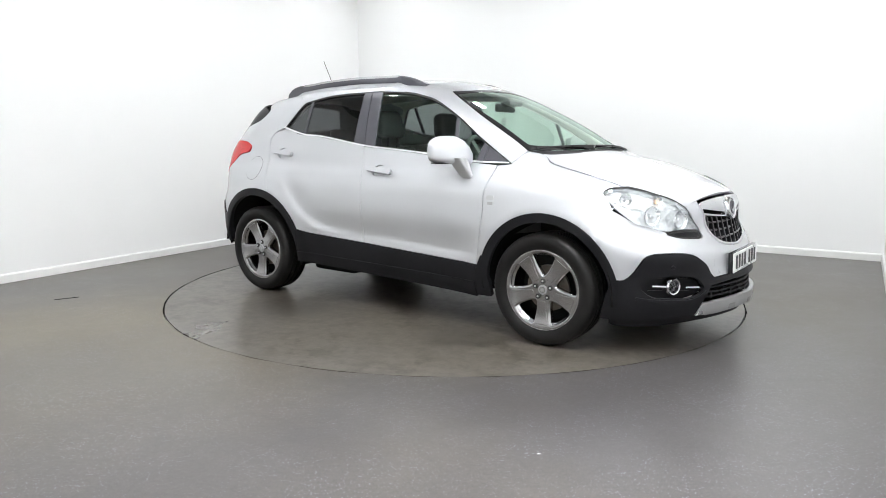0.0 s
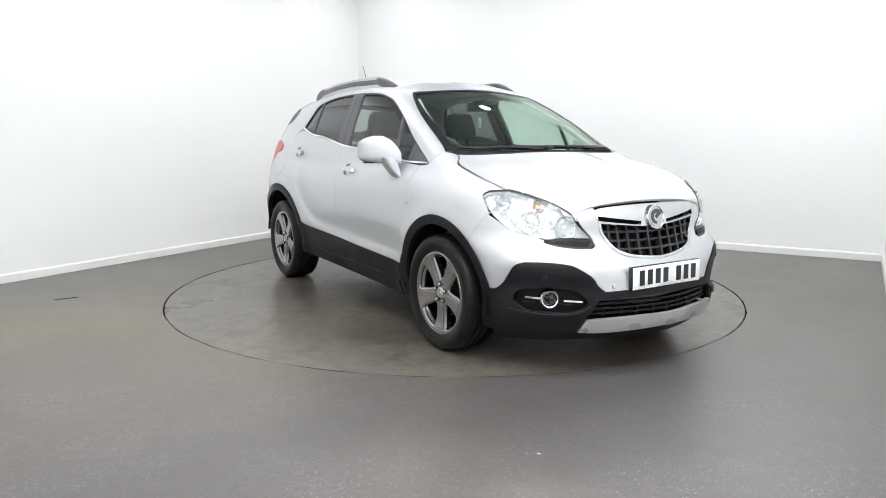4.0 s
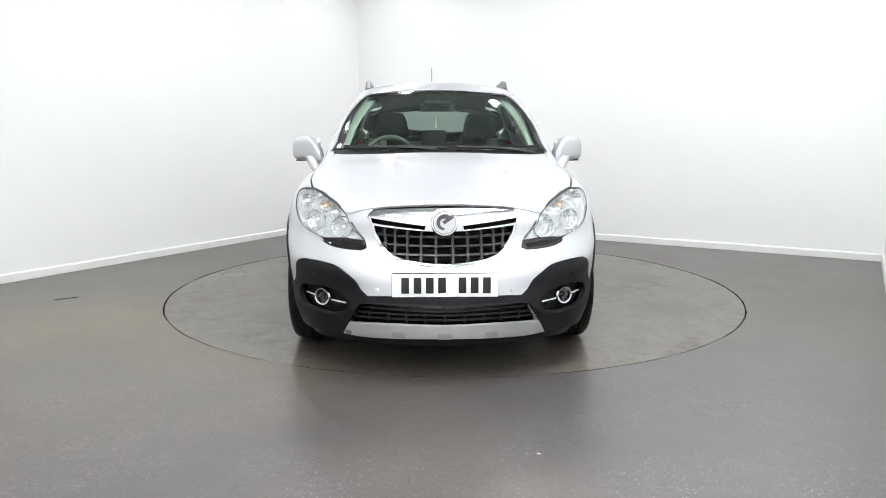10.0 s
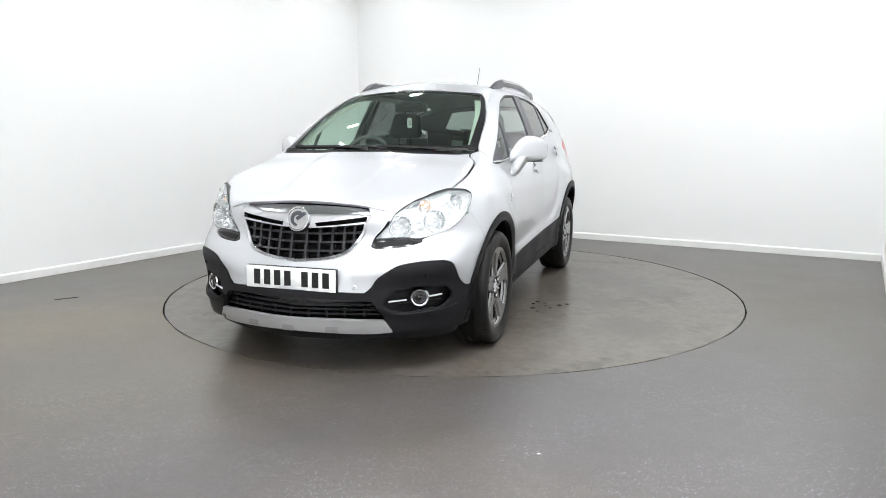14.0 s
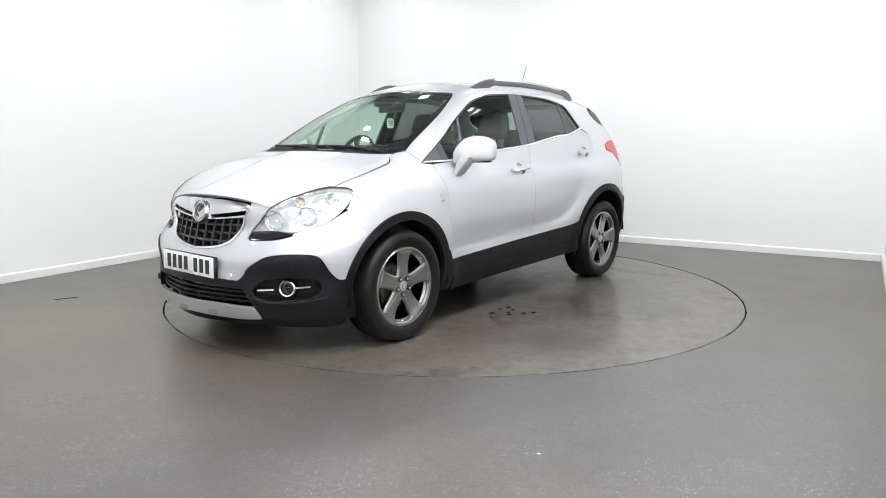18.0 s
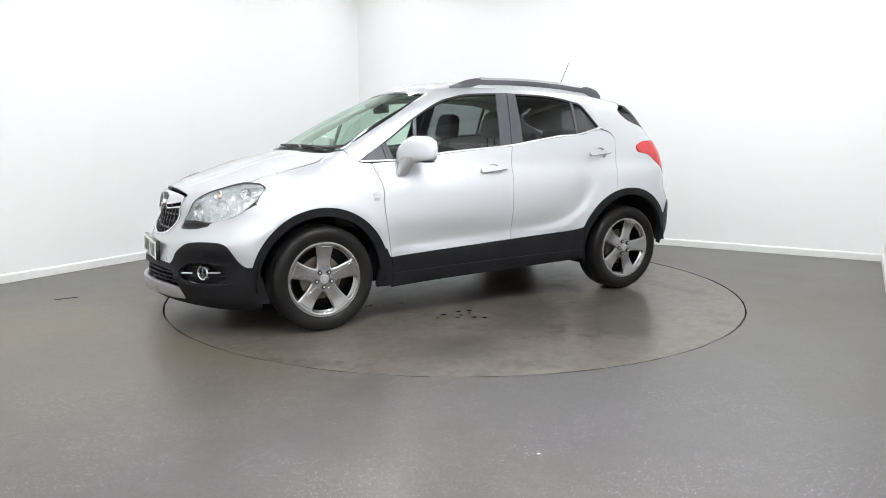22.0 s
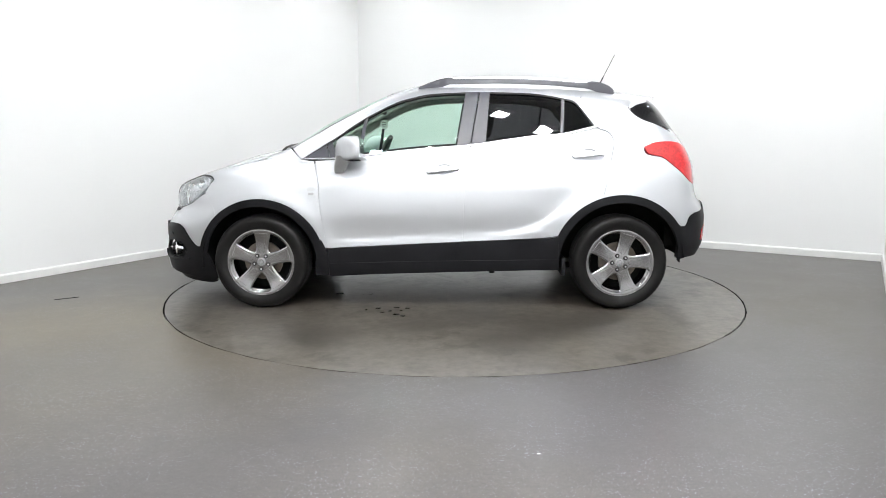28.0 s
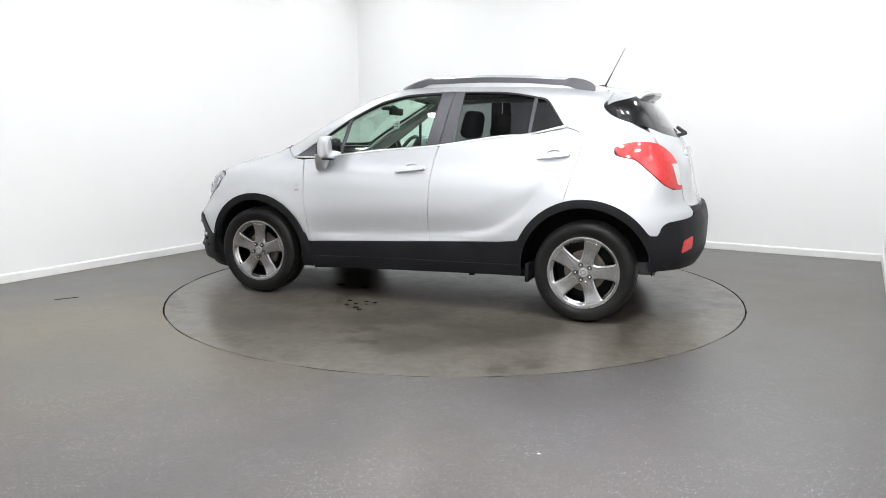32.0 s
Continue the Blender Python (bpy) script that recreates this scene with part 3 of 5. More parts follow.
lay("rear_quarter_panel", sheet("S", quarter), PAINT, car, "silver rear quarter panel", PAIR)

# frame over the side windows, with the windscreen pillar
ROOF_LINE = [(.345, 1.528), (.25, 1.552), (.10, 1.570), (-.28, 1.580), (-.66, 1.572), (-1.075, 1.552)]
frame_side = closed([(.988, 1.064), (1.062, 1.137)], [(1.062, 1.137), (.86, 1.255), (.65, 1.370), (.48, 1.462), (.345, 1.528)], ROOF_LINE,
                    [(-1.075, 1.552), (-1.000, 1.489), (-1.060, 1.398), (-1.122, 1.288)], [(-1.122, 1.288), (-1.097, 1.298)],
                    [(-1.097, 1.298), (-1.03, 1.392), (-.967, 1.470), (-.891, 1.494), (-.662, 1.531), (-.28, 1.543), (-.173, 1.540), (.059, 1.528),
                     (.193, 1.503), (.327, 1.463), (.523, 1.362), (.639, 1.289), (.735, 1.222), (.988, 1.064)])
lay("window_frame", sheet("S", frame_side, cell=.03), PAINT, car, "silver window frame and pillar", PAIR)

lay("pillar_lining", sheet("S", frame_side, -.035, .01, cell=.05), LINING, car, "pale grey inner pillar lining", PAIR)

# bonnet, windscreen, roof
pillar_in = closed([(1.02, .640), (.655, .592), (.40, .520)], [(.40, .520), (.40, .458)], [(.40, .458), (.655, .535), (1.02, .594)], [(1.02, .594), (1.02, .640)])
lay("screen_pillar_lining", sheet("T", pillar_in, -.040, .012, cell=.03), LINING, car, "pale grey lining of the windscreen pillar", PAIR)
edge_s = onto("S", chain([(1.675, .950), (1.583, .982), (1.423, 1.020), (1.249, 1.062), (1.189, 1.098), (1.15, 1.115)], gap=.03))[0]
bonnet_edge = [(p[0], p[1] - .013) for p in edge_s]
bonnet = both_halves(chain([(2.002, 0), (1.998, .2), (1.988, .345)], [(1.988, .345), (1.982, .40), (1.970, .475)],
                           [(1.970, .475), (1.960, .495), (1.912, .533), (1.866, .563), (1.819, .597), (1.756, .636), (1.712, .682), tuple(bonnet_edge[0])],
                           bonnet_edge, [tuple(bonnet_edge[-1]), (1.185, .55), (1.222, .3), (1.235, 0)]), (1, -1))
lay("bonnet", sheet("T", bonnet, cell=.03), PAINT, car, "silver bonnet")
screen_edge = onto("S", chain([(1.062, 1.137), (.86, 1.255), (.65, 1.370), (.48, 1.462), (.345, 1.528)], gap=.05))[0]
screen_side = [(p[0], p[1] - .006) for p in screen_edge]
screen = both_halves(chain([(1.165, 0), (1.155, .25), (1.12, .5), tuple(screen_side[0])], screen_side, [tuple(screen_side[-1]), (.385, .3), (.40, 0)]), (1, -1))
inner = both_halves(chain([(1.128, 0), (1.118, .25), (1.085, .48), (1.03, .612)], [(1.03, .612), (.655, .570), (.395, .500)], [(.395, .500), (.415, .3), (.43, 0)]), (1, -1))
lay("windscreen", sheet("T", screen, -.006, .004, cell=.05), SCREEN, car, "clear windscreen")
lay("windscreen_border", sheet("T", screen, -.004, .003, holes=[inner], cell=.04), GLOSS_BLACK, car, "black windscreen edge")
cowl = both_halves(chain([(1.232, 0), (1.218, .3), (1.182, .55), (1.135, .655)], [(1.135, .655), (1.068, .672)], [(1.068, .672), (1.122, .5), (1.160, .25), (1.170, 0)]), (1, -1))
lay("cowl", sheet("T", cowl, -.012, .01, cell=.05), CLADDING, car, "black scuttle panel")
roof_edge = onto("S", chain(ROOF_LINE + [(-1.20, 1.541), (-1.335, 1.530)], gap=.06))[0]
roof_side = [(p[0], p[1] - .006) for p in roof_edge]
roof = both_halves(chain([(.395, 0), (.38, .3), tuple(roof_side[0])], roof_side, [tuple(roof_side[-1]), (-1.345, .3), (-1.35, 0)]), (1, -1))
lay("roof", sheet("T", roof, cell=.06), PAINT, car, "silver roof")

# front bumper and what sits in it
FB = lambda *runs: turned(*runs)
bumper = both_halves(chain(*FB([(0, .450), (12, .446), (19.0, .441)], [(19.0, .441), (20.8, .470), (22.2, .512), (25.4, .557), (28.3, .584), (33.9, .598), (39.5, .597)],
                               [(39.5, .597), (42.4, .572), (45.0, .485), (47.3, .446), (49.8, .446)],
                               [(49.8, .446), (52.4, .562), (56.1, .668)], [(56.1, .668), (53.9, .745), (50.3, .820)],
                               [(50.3, .820), (47.9, .797), (42.9, .744), (36.8, .712), (34.6, .700)],
                               [(34.6, .700), (34.6, .688), (29.4, .664), (21.8, .656), (20.5, .668)],
                               [(20.5, .668), (21.6, .712), (24.0, .76), (25.9, .818)], [(25.9, .818), (21.2, .820)],
                               [(21.2, .820), (19.6, .792), (19.1, .736), (15.9, .649), (11.8, .610), (6.0, .591), (0, .582)])))
lay("front_bumper", sheet("F", bumper, cell=.03), PAINT, car, "silver front bumper")
low_clad = both_halves(chain(*FB([(0, .445), (12, .441), (19.2, .436)], [(19.2, .436), (21.1, .468), (22.5, .509), (25.6, .553), (28.5, .580), (33.9, .593), (39.3, .592)],
                                 [(39.3, .592), (42.1, .568), (44.7, .480), (47.2, .441), (50.0, .441)], [(50.0, .441), (51.5, .33), (52.0, .205)],
                                 [(52.0, .205), (45, .214), (34.4, .228), (28, .235)], [(28, .235), (26.3, .235)], [(26.3, .235), (24.3, .302)],
                                 [(24.3, .302), (21.0, .398)], [(21.0, .398), (12, .408), (0, .412)])))
fog_hole = rounded([(radians(a), z) for a, z in ((23.2, .392), (24.8, .352), (29.0, .332), (39.5, .345), (43.0, .40), (41.3, .455), (33, .470), (26.5, .452))], .03)
lay("lower_bumper", sheet("F", low_clad, .006, .02, holes=[fog_hole, fog_hole * (-1, 1)], cell=.03, edge=.005), CLADDING, car, "black lower front bumper")
lay("fog_lamp_recess", sheet("F", rounded([(radians(a), z) for a, z in ((22.8, .392), (24.4, .345), (29.0, .325), (40.0, .338), (43.6, .40), (41.7, .462), (33, .477), (26.0, .460))], .03), -.045, .004),
    CLADDING, car, "black fog lamp recess", PAIR)
shelf = chain(*FB([(22.6, .366), (24.4, .338), (29.2, .318), (36, .322), (43.5, .336)], [(43.5, .336), (43.7, .352)], [(43.7, .352), (39.5, .340), (29.0, .330), (25.0, .350), (23.2, .372)], [(23.2, .372), (22.6, .366)]))
lay("fog_recess_ledge", sheet("F", shelf, .017, .03, cell=.02, edge=.008), CLADDING, car, "black ledge below the fog lamp", PAIR)
lip = both_halves(chain(*FB([(0, .240), (14, .226), (26.0, .222)], [(26.0, .222), (40, .205), (50, .19)], [(50, .19), (48, .15), (30, .165), (0, .175)])))
lay("front_lip", sheet("F", lip, -.03, .02), CLADDING, car, "black front lip")
bar = both_halves(chain(*FB([(0, .308), (12, .306), (23.9, .297)], [(23.9, .297), (25.85, .236)], [(25.85, .236), (20, .231), (12, .236), (0, .245)])))
lay("skid_bar", sheet("F", bar, .010, .02, edge=.005), SATIN, car, "satin silver skid bar")
for a in (-11, 0, 11):
    q = rounded([(radians(a - 1.7), .243), (radians(a + 1.7), .243), (radians(a + 1.5), .270), (radians(a - 1.5), .270)], .004)
    lay("skid_pad", sheet("F", q, .0125, .004, edge=.001), SATIN_DARK, car, "grey pad on the skid bar")
intake = both_halves(chain(*FB([(0, .415), (12, .412), (21.0, .402)], [(21.0, .402), (24.5, .302), (25.2, .262)], [(25.2, .262), (12, .262), (0, .264)])))
lay("lower_intake", sheet("F", intake, -.07, .004), GLOSS_BLACK, car, "black lower air intake")
for z0, w in ((.385, 20.9), (.355, 21.9), (.328, 22.8)):
    s = both_halves(chain(*FB([(0, z0 + .006), (10, z0 + .004), (w, z0)], [(w, z0), (w + .2, z0 - .008)], [(w + .2, z0 - .008), (10, z0 - .006), (0, z0 - .004)])))
    lay("intake_slat", sheet("F", s, -.022, .03, cell=.04), CLADDING, car)
for a in (-19, -14, -9.5, -4.8, 0, 4.8, 9.5, 14, 19):
    q = rounded([(radians(a - .25), .31), (radians(a + .25), .31), (radians(a + .25), .36), (radians(a - .25), .36)], .001, 1)
    lay("intake_rib", sheet("F", q, -.026, .03, cell=.05), CLADDING, car)

GRILLE_GREY = material("dark grey grille plastic", (0.016, 0.016, 0.019), 0.30)
# grille: chrome surround, blade, slot, mesh
gr_out = both_halves(chain(*FB([(0, .866), (8.6, .864), (17.4, .856), (20.4, .844), (20.9, .822), (19.5, .793), (19.0, .737), (15.8, .651), (11.7, .612), (5.9, .593), (0, .584)])))
gr_in = both_halves(chain(*FB([(0, .757), (5, .757), (12, .768), (18.9, .781)], [(18.9, .781), (18.3, .738), (15.2, .659), (11.3, .622), (5.7, .603), (0, .594)])))
slot = chain(*FB([(4.9, .782), (12, .798), (19.9, .818)], [(19.9, .818), (19.5, .793)], [(19.5, .793), (12, .775), (5.3, .762)]))
lay("grille_surround", sheet("F", gr_out, .006, .02, holes=[gr_in, slot, slot * (-1, 1)], cell=.025, edge=.004), CHROME, car, "chrome grille surround with blade")
lay("grille_backing", sheet("F", both_halves(chain(*FB([(0, .84), (17, .83), (19.5, .80), (18.4, .735), (15.3, .655), (11.4, .618), (0, .592)]))), -.075, .004), DARK, car, "black grille backing")


def grille_edge(z):
    """How far round the mesh reaches at that height."""
    return float(np.interp(z, [.59, .60, .612, .636, .66, .70, .738, .781], [2, 6, 10, 14, 15.6, 17.2, 18.4, 19.0]))


def grille_line(z, a):
    """Bars sag towards the middle."""
    return z - .014 * (1 - (a / 19) ** 2)


for i, z in enumerate((.737, .697, .655)):
    w = grille_edge(z - .006)
    run = [0, w * .35, w * .7, w]
    s = both_halves(chain(*FB([(a, grille_line(z, a) + .0045) for a in run], [(w, grille_line(z, w) + .0045), (w - .1, grille_line(z, w) - .0035)], [(a, grille_line(z, a) - .0035) for a in run[::-1]])))
    lay("grille_bar", sheet("F", s, -.006, .035, cell=.03, edge=.004), GRILLE_GREY, car)
for a in (2.3, 6.3, 10.0, 13.4, 16.2):
    low = {2.3: .600, 6.3: .606, 10.0: .618, 13.4: .640, 16.2: .676}[a]
    top = grille_line(.772, a)
    for s in (1, -1):
        q = rounded([(radians(s * a * .97 - .27), low), (radians(s * a * .97 + .27), low), (radians(s * a + .27), top), (radians(s * a - .27), top)], .001, 1)
        lay("grille_rib", sheet("F", q if area(q) > 0 else q[::-1], -.010, .035, cell=.05, edge=.004), GRILLE_GREY, car)

# painted flanges behind the panel joints
for run, w in (([(.805, .440), (.825, .581), (.851, .761), (.8535, .891), (.893, 1.040)], .012), ([(-.217, 1.150), (-.189, 1.025), (-.173, .799), (-.164, .490)], .012),
               ([(-.98, 1.256), (-1.05, 1.268), (-1.124, 1.284)], .016),
               ([(-1.138, .805), (-1.152, .864), (-1.185, .995), (-1.221, 1.143), (-1.2255, 1.20), (-1.194, 1.252), (-1.124, 1.274)], .013)):
    mid = chain(run, gap=.03)
    way = np.gradient(mid, axis=0)
    off = np.stack([-way[:, 1], way[:, 0]], -1) / np.linalg.norm(way, axis=1)[:, None] * w
    lay("door_flange", sheet("S", np.concatenate([mid + off, (mid - off)[::-1]]), -.020, .004, cell=.05), PAINT, car, "silver flange behind the door joint", PAIR)
lay("nose_flange", sheet("F", chain(*FB([(20.2, .862), (21.4, .815), (27.5, .800), (30.5, .880)], [(30.5, .880), (26, .890), (20.2, .880)], [(20.2, .880), (20.2, .862)])), -.008, .004), PAINT, car, "silver nose panel beside the grille", PAIR)
flange = closed([(1.676, .836), (1.629, .748), (1.590, .668)], [(1.590, .668), (1.562, .680)], [(1.562, .680), (1.601, .749), (1.650, .832)], [(1.650, .832), (1.676, .836)])
lay("wing_flange", sheet("S", flange, -.004, .006, cell=.02), PAINT, car, "silver flange behind the panel joint", PAIR)

# headlamps
lamp = chain(*FB([(21.9, .708), (25.7, .780), (27.2, .828), (30.3, .866), (33, .889), (36.1, .906), (40, .927), (44.4, .943)], [(44.4, .943), (50.4, .937), (52.4, .916)],
                 [(52.4, .916), (50.6, .862), (47.4, .804), (43.0, .750), (36.8, .718), (33.6, .709)], [(33.6, .709), (28, .716), (21.9, .708)]))
lamp = (lamp.min(0) + lamp.max(0)) / 2 + (lamp - (lamp.min(0) + lamp.max(0)) / 2) * (1.010, 1.030)
HEADLAMPS = lay("headlamp", sheet("F", lamp, .004, .02, cell=.03, edge=.004), LENS, car, "clear headlamp with chrome reflectors", PAIR)
for ob in HEADLAMPS:
    ob.visible_shadow = False
REFLECTOR = material("lamp reflector", (0.88, 0.89, 0.90), 0.12, 0.9)
LAMP_BOWL = material("lamp housing", (0.82, 0.83, 0.84), 0.20, 0.7)
for _m, _scale, _depth in ((REFLECTOR, 60, .010), (LAMP_BOWL, 38, .014)):
    _k = Net(_m)
    _v = _k.add("ShaderNodeTexVoronoi", Scale=_scale)
    _c = _k.coords()
    _k.link(_c[0], "Object", _v, "Vector")
    _k.bump(_v, "Distance", 0.45, _depth)
lay("lamp_housing", sheet("F", lamp, -.030, .004, cell=.03), LAMP_BOWL, HEADLAMPS, "silver lamp housing", PAIR)
_lamp_mid = (lamp.min(0) + lamp.max(0)) / 2
lamp_rim_in = _lamp_mid + (lamp - _lamp_mid) * (.996, .968) - (0, .0033)
lay("lamp_seal", sheet("F", lamp, .0052, .0008, holes=[lamp_rim_in], cell=.03), GASKET, HEADLAMPS, "dark lamp rim", PAIR)
lay("lamp_wall", sheet("F", lamp, -.004, .036, holes=[lamp_rim_in], cell=.03), LAMP_BOWL, HEADLAMPS, "silver lamp side wall", PAIR)
drl = chain(*FB([(21.6, .703), (28, .711), (33.4, .704), (34.4, .697)], [(34.4, .697), (34.2, .689), (29.4, .669), (21.9, .661), (20.9, .672), (21.6, .703)]))
lay("daytime_lamp", sheet("F", drl, -.006, .02), GLOSS_BLACK, car, "black daytime lamp strip below the headlamp", PAIR)
drl_in = chain(*FB([(22.3, .690), (28, .698), (33.0, .693)], [(33.0, .693), (29.2, .679), (22.5, .671), (22.3, .690)]))
lay("daytime_lens", sheet("F", drl_in, -.001, .006), CLADDING, car, "dark daytime lamp lens", PAIR)

# windows
sail = closed([(.970, 1.066), (.79, 1.074)], [(.79, 1.074), (.812, 1.160)], [(.812, 1.160), (.88, 1.122), (.970, 1.066)])
lay("sail_panel", sheet("S", sail, -.003, .01), TRIM_GREY, FRONT_DOORS, "dark grey corner panel", PAIR)
pillar_a = closed([(.782, 1.074), (.735, 1.077)], [(.735, 1.077), (.772, 1.184)], [(.772, 1.184), (.804, 1.163)], [(.804, 1.163), (.782, 1.074)])
lay("pillar_trim", sheet("S", pillar_a, -.004, .01), TRIM_GREY, FRONT_DOORS, "dark grey pillar trim", PAIR)
q_glass = closed([(.738, 1.080), (.580, 1.096)], [(.580, 1.096), (.534, 1.350)], [(.534, 1.350), (.639, 1.281), (.772, 1.186)], [(.772, 1.186), (.738, 1.080)])
lay("front_quarter_window", sheet("S", q_glass, -.012, .004), GLASS, FRONT_DOORS, "clear fixed quarter window", PAIR)
divider = closed([(.590, 1.096), (.566, 1.100)], [(.566, 1.100), (.516, 1.362)], [(.516, 1.362), (.541, 1.347)], [(.541, 1.347), (.590, 1.096)])
lay("window_divider", sheet("S", divider, -.006, .012, cell=.02), TRIM_GREY, FRONT_DOORS, "grey window divider", PAIR)
f_glass = closed([(.568, 1.098), (.315, 1.122), (.075, 1.142), (-.128, 1.160)], [(-.128, 1.160), (-.19, 1.530)], [(-.19, 1.530), (.059, 1.520), (.193, 1.495), (.327, 1.455), (.518, 1.358)], [(.518, 1.358), (.568, 1.098)])
lay("front_window", sheet("S", f_glass, -.012, .004), GLASS, FRONT_DOORS, "clear green-tinted front door window", PAIR)
b1 = closed([(-.118, 1.152), (-.212, 1.162)], [(-.212, 1.162), (-.278, 1.539)], [(-.278, 1.539), (-.183, 1.536)], [(-.183, 1.536), (-.118, 1.152)])
lay("pillar_trim", sheet("S", b1, -.003, .012), TRIM_GREY, FRONT_DOORS, "dark grey door pillar trim", PAIR)
b2 = closed([(-.220, 1.162), (-.322, 1.176)], [(-.322, 1.176), (-.356, 1.537)], [(-.356, 1.537), (-.286, 1.539)], [(-.286, 1.539), (-.220, 1.162)])
lay("pillar_trim", sheet("S", b2, -.003, .012), TRIM_GREY, REAR_DOORS, "dark grey door pillar trim", PAIR)
r_glass = closed([(-.320, 1.178), (-.484, 1.201), (-.684, 1.229), (-.858, 1.243)], [(-.858, 1.243), (-.876, 1.492)], [(-.876, 1.492), (-.662, 1.527), (-.354, 1.535)], [(-.354, 1.535), (-.320, 1.178)])
lay("rear_window", sheet("S", r_glass, -.011, .004), PRIVACY, REAR_DOORS, "dark privacy glass rear door window", PAIR)
r_div = closed([(-.852, 1.242), (-.872, 1.244)], [(-.872, 1.244), (-.892, 1.489)], [(-.892, 1.489), (-.870, 1.493)], [(-.870, 1.493), (-.852, 1.242)])
lay("window_divider", sheet("S", r_div, -.006, .012, cell=.02), TRIM_GREY, REAR_DOORS, "grey window divider", PAIR)
rq_glass = closed([(-.868, 1.244), (-.98, 1.266), (-1.092, 1.296)], [(-1.092, 1.296), (-1.03, 1.386), (-.966, 1.465)], [(-.966, 1.465), (-.888, 1.489)], [(-.888, 1.489), (-.868, 1.244)])
lay("rear_quarter_window", sheet("S", rq_glass, -.011, .004), PRIVACY, REAR_DOORS, "dark fixed rear quarter window", PAIR)
seal_out = closed([(.975, 1.064), (.747, 1.066), (.556, 1.086), (.315, 1.114), (.075, 1.134), (-.212, 1.157), (-.320, 1.173), (-.484, 1.197), (-.684, 1.224), (-.864, 1.237), (-1.098, 1.295)],
                  [(-1.098, 1.295), (-1.03, 1.391), (-.967, 1.469), (-.891, 1.493), (-.662, 1.530), (-.28, 1.542), (.059, 1.527), (.193, 1.502), (.327, 1.462), (.523, 1.361), (.735, 1.221), (.975, 1.064)])
seal_in = closed([(.955, 1.074), (.747, 1.076), (.556, 1.096), (.315, 1.124), (.075, 1.144), (-.212, 1.167), (-.320, 1.183), (-.484, 1.207), (-.684, 1.234), (-.864, 1.247), (-1.084, 1.300)],
                 [(-1.084, 1.300), (-1.022, 1.386), (-.963, 1.458), (-.889, 1.483), (-.662, 1.520), (-.28, 1.532), (.059, 1.517), (.193, 1.491), (.327, 1.451), (.523, 1.351), (.735, 1.211), (.955, 1.074)])
lay("window_seal", sheet("S", seal_out, -.0045, .02, holes=[seal_in], cell=.03, edge=.002), GASKET, car, "black window seal", PAIR)
chrome_line = closed([(.975, 1.062), (.747, 1.064), (.556, 1.084), (.315, 1.112), (.075, 1.132), (-.212, 1.155), (-.484, 1.194), (-.684, 1.221), (-.864, 1.234), (-1.112, 1.288)],
                     [(-1.112, 1.288), (-1.104, 1.297)],
                     [(-1.104, 1.297), (-.864, 1.243), (-.684, 1.230), (-.484, 1.203), (-.212, 1.164), (.075, 1.141), (.315, 1.121), (.556, 1.093), (.747, 1.073), (.965, 1.069)], gap=.02)
lay("waist_strip", sheet("S", chrome_line, .003, .008, cell=.03, edge=.002), STRIP, car, "thin bright waist strip", PAIR)

# black cladding round the wheels and along the sills
arch_f = np.concatenate([np.array(arc(HUB_F, HUB_Z, .452, 14, 160, 40)), chain([(.846, .50), (.815, .430), (.80, .36)], [(.80, .36), (.80, .24)], [(.80, .24), (.895, .24)], [(.895, .24), (.893, .33)], gap=.02),
                         np.array(arc(HUB_F + .005, HUB_Z, .402, 176, 3, 44)), chain([(1.683, .33), (1.69, .235)], [(1.69, .235), (1.712, .235)], [(1.712, .235), (1.716, .40)], gap=.02)])
lay("wheel_arch_trim", sheet("S", arch_f, .010, .03, cell=.03, edge=.006), CLADDING, car, "black front wheel arch trim", PAIR)
arch_r = np.concatenate([np.array(arc(HUB_R, HUB_Z, .484, 23.5, 143, 40)), chain([(-1.690, .596), (-1.735, .592)], [(-1.735, .592), (-1.735, .368)], [(-1.735, .368), (-1.709, .362)], gap=.02),
                         np.array(arc(HUB_R, HUB_Z, .432, 180, 0, 44)), chain([(-.846, .29), (-.842, .29)], [(-.845, .29), (-.838, .53)], gap=.02)])
lay("wheel_arch_trim", sheet("S", arch_r, .010, .03, cell=.03, edge=.006), CLADDING, car, "black rear wheel arch trim", PAIR)
sill = closed([(.798, .430), (.3, .456), (-.161, .480), (-.726, .507), (-.836, .524)], [(-.836, .524), (-.842, .292)], [(-.842, .292), (.32, .258), (.796, .236)], [(.796, .236), (.798, .430)])
SILLS = lay("sill_cladding", sheet("S", sill, .006, .05, cell=.04, edge=.006), CLADDING, car, "black sill cladding", PAIR)

sill_lip = closed([(.79, .322), (.3, .336), (-.3, .347), (-.836, .356)], [(-.836, .356), (-.842, .286)], [(-.842, .286), (.32, .252), (.79, .230)], [(.79, .230), (.79, .322)])
lay("sill_lip", sheet("S", sill_lip, .016, .03, cell=.04, edge=.008), CLADDING, SILLS, "black lower sill lip", PAIR)

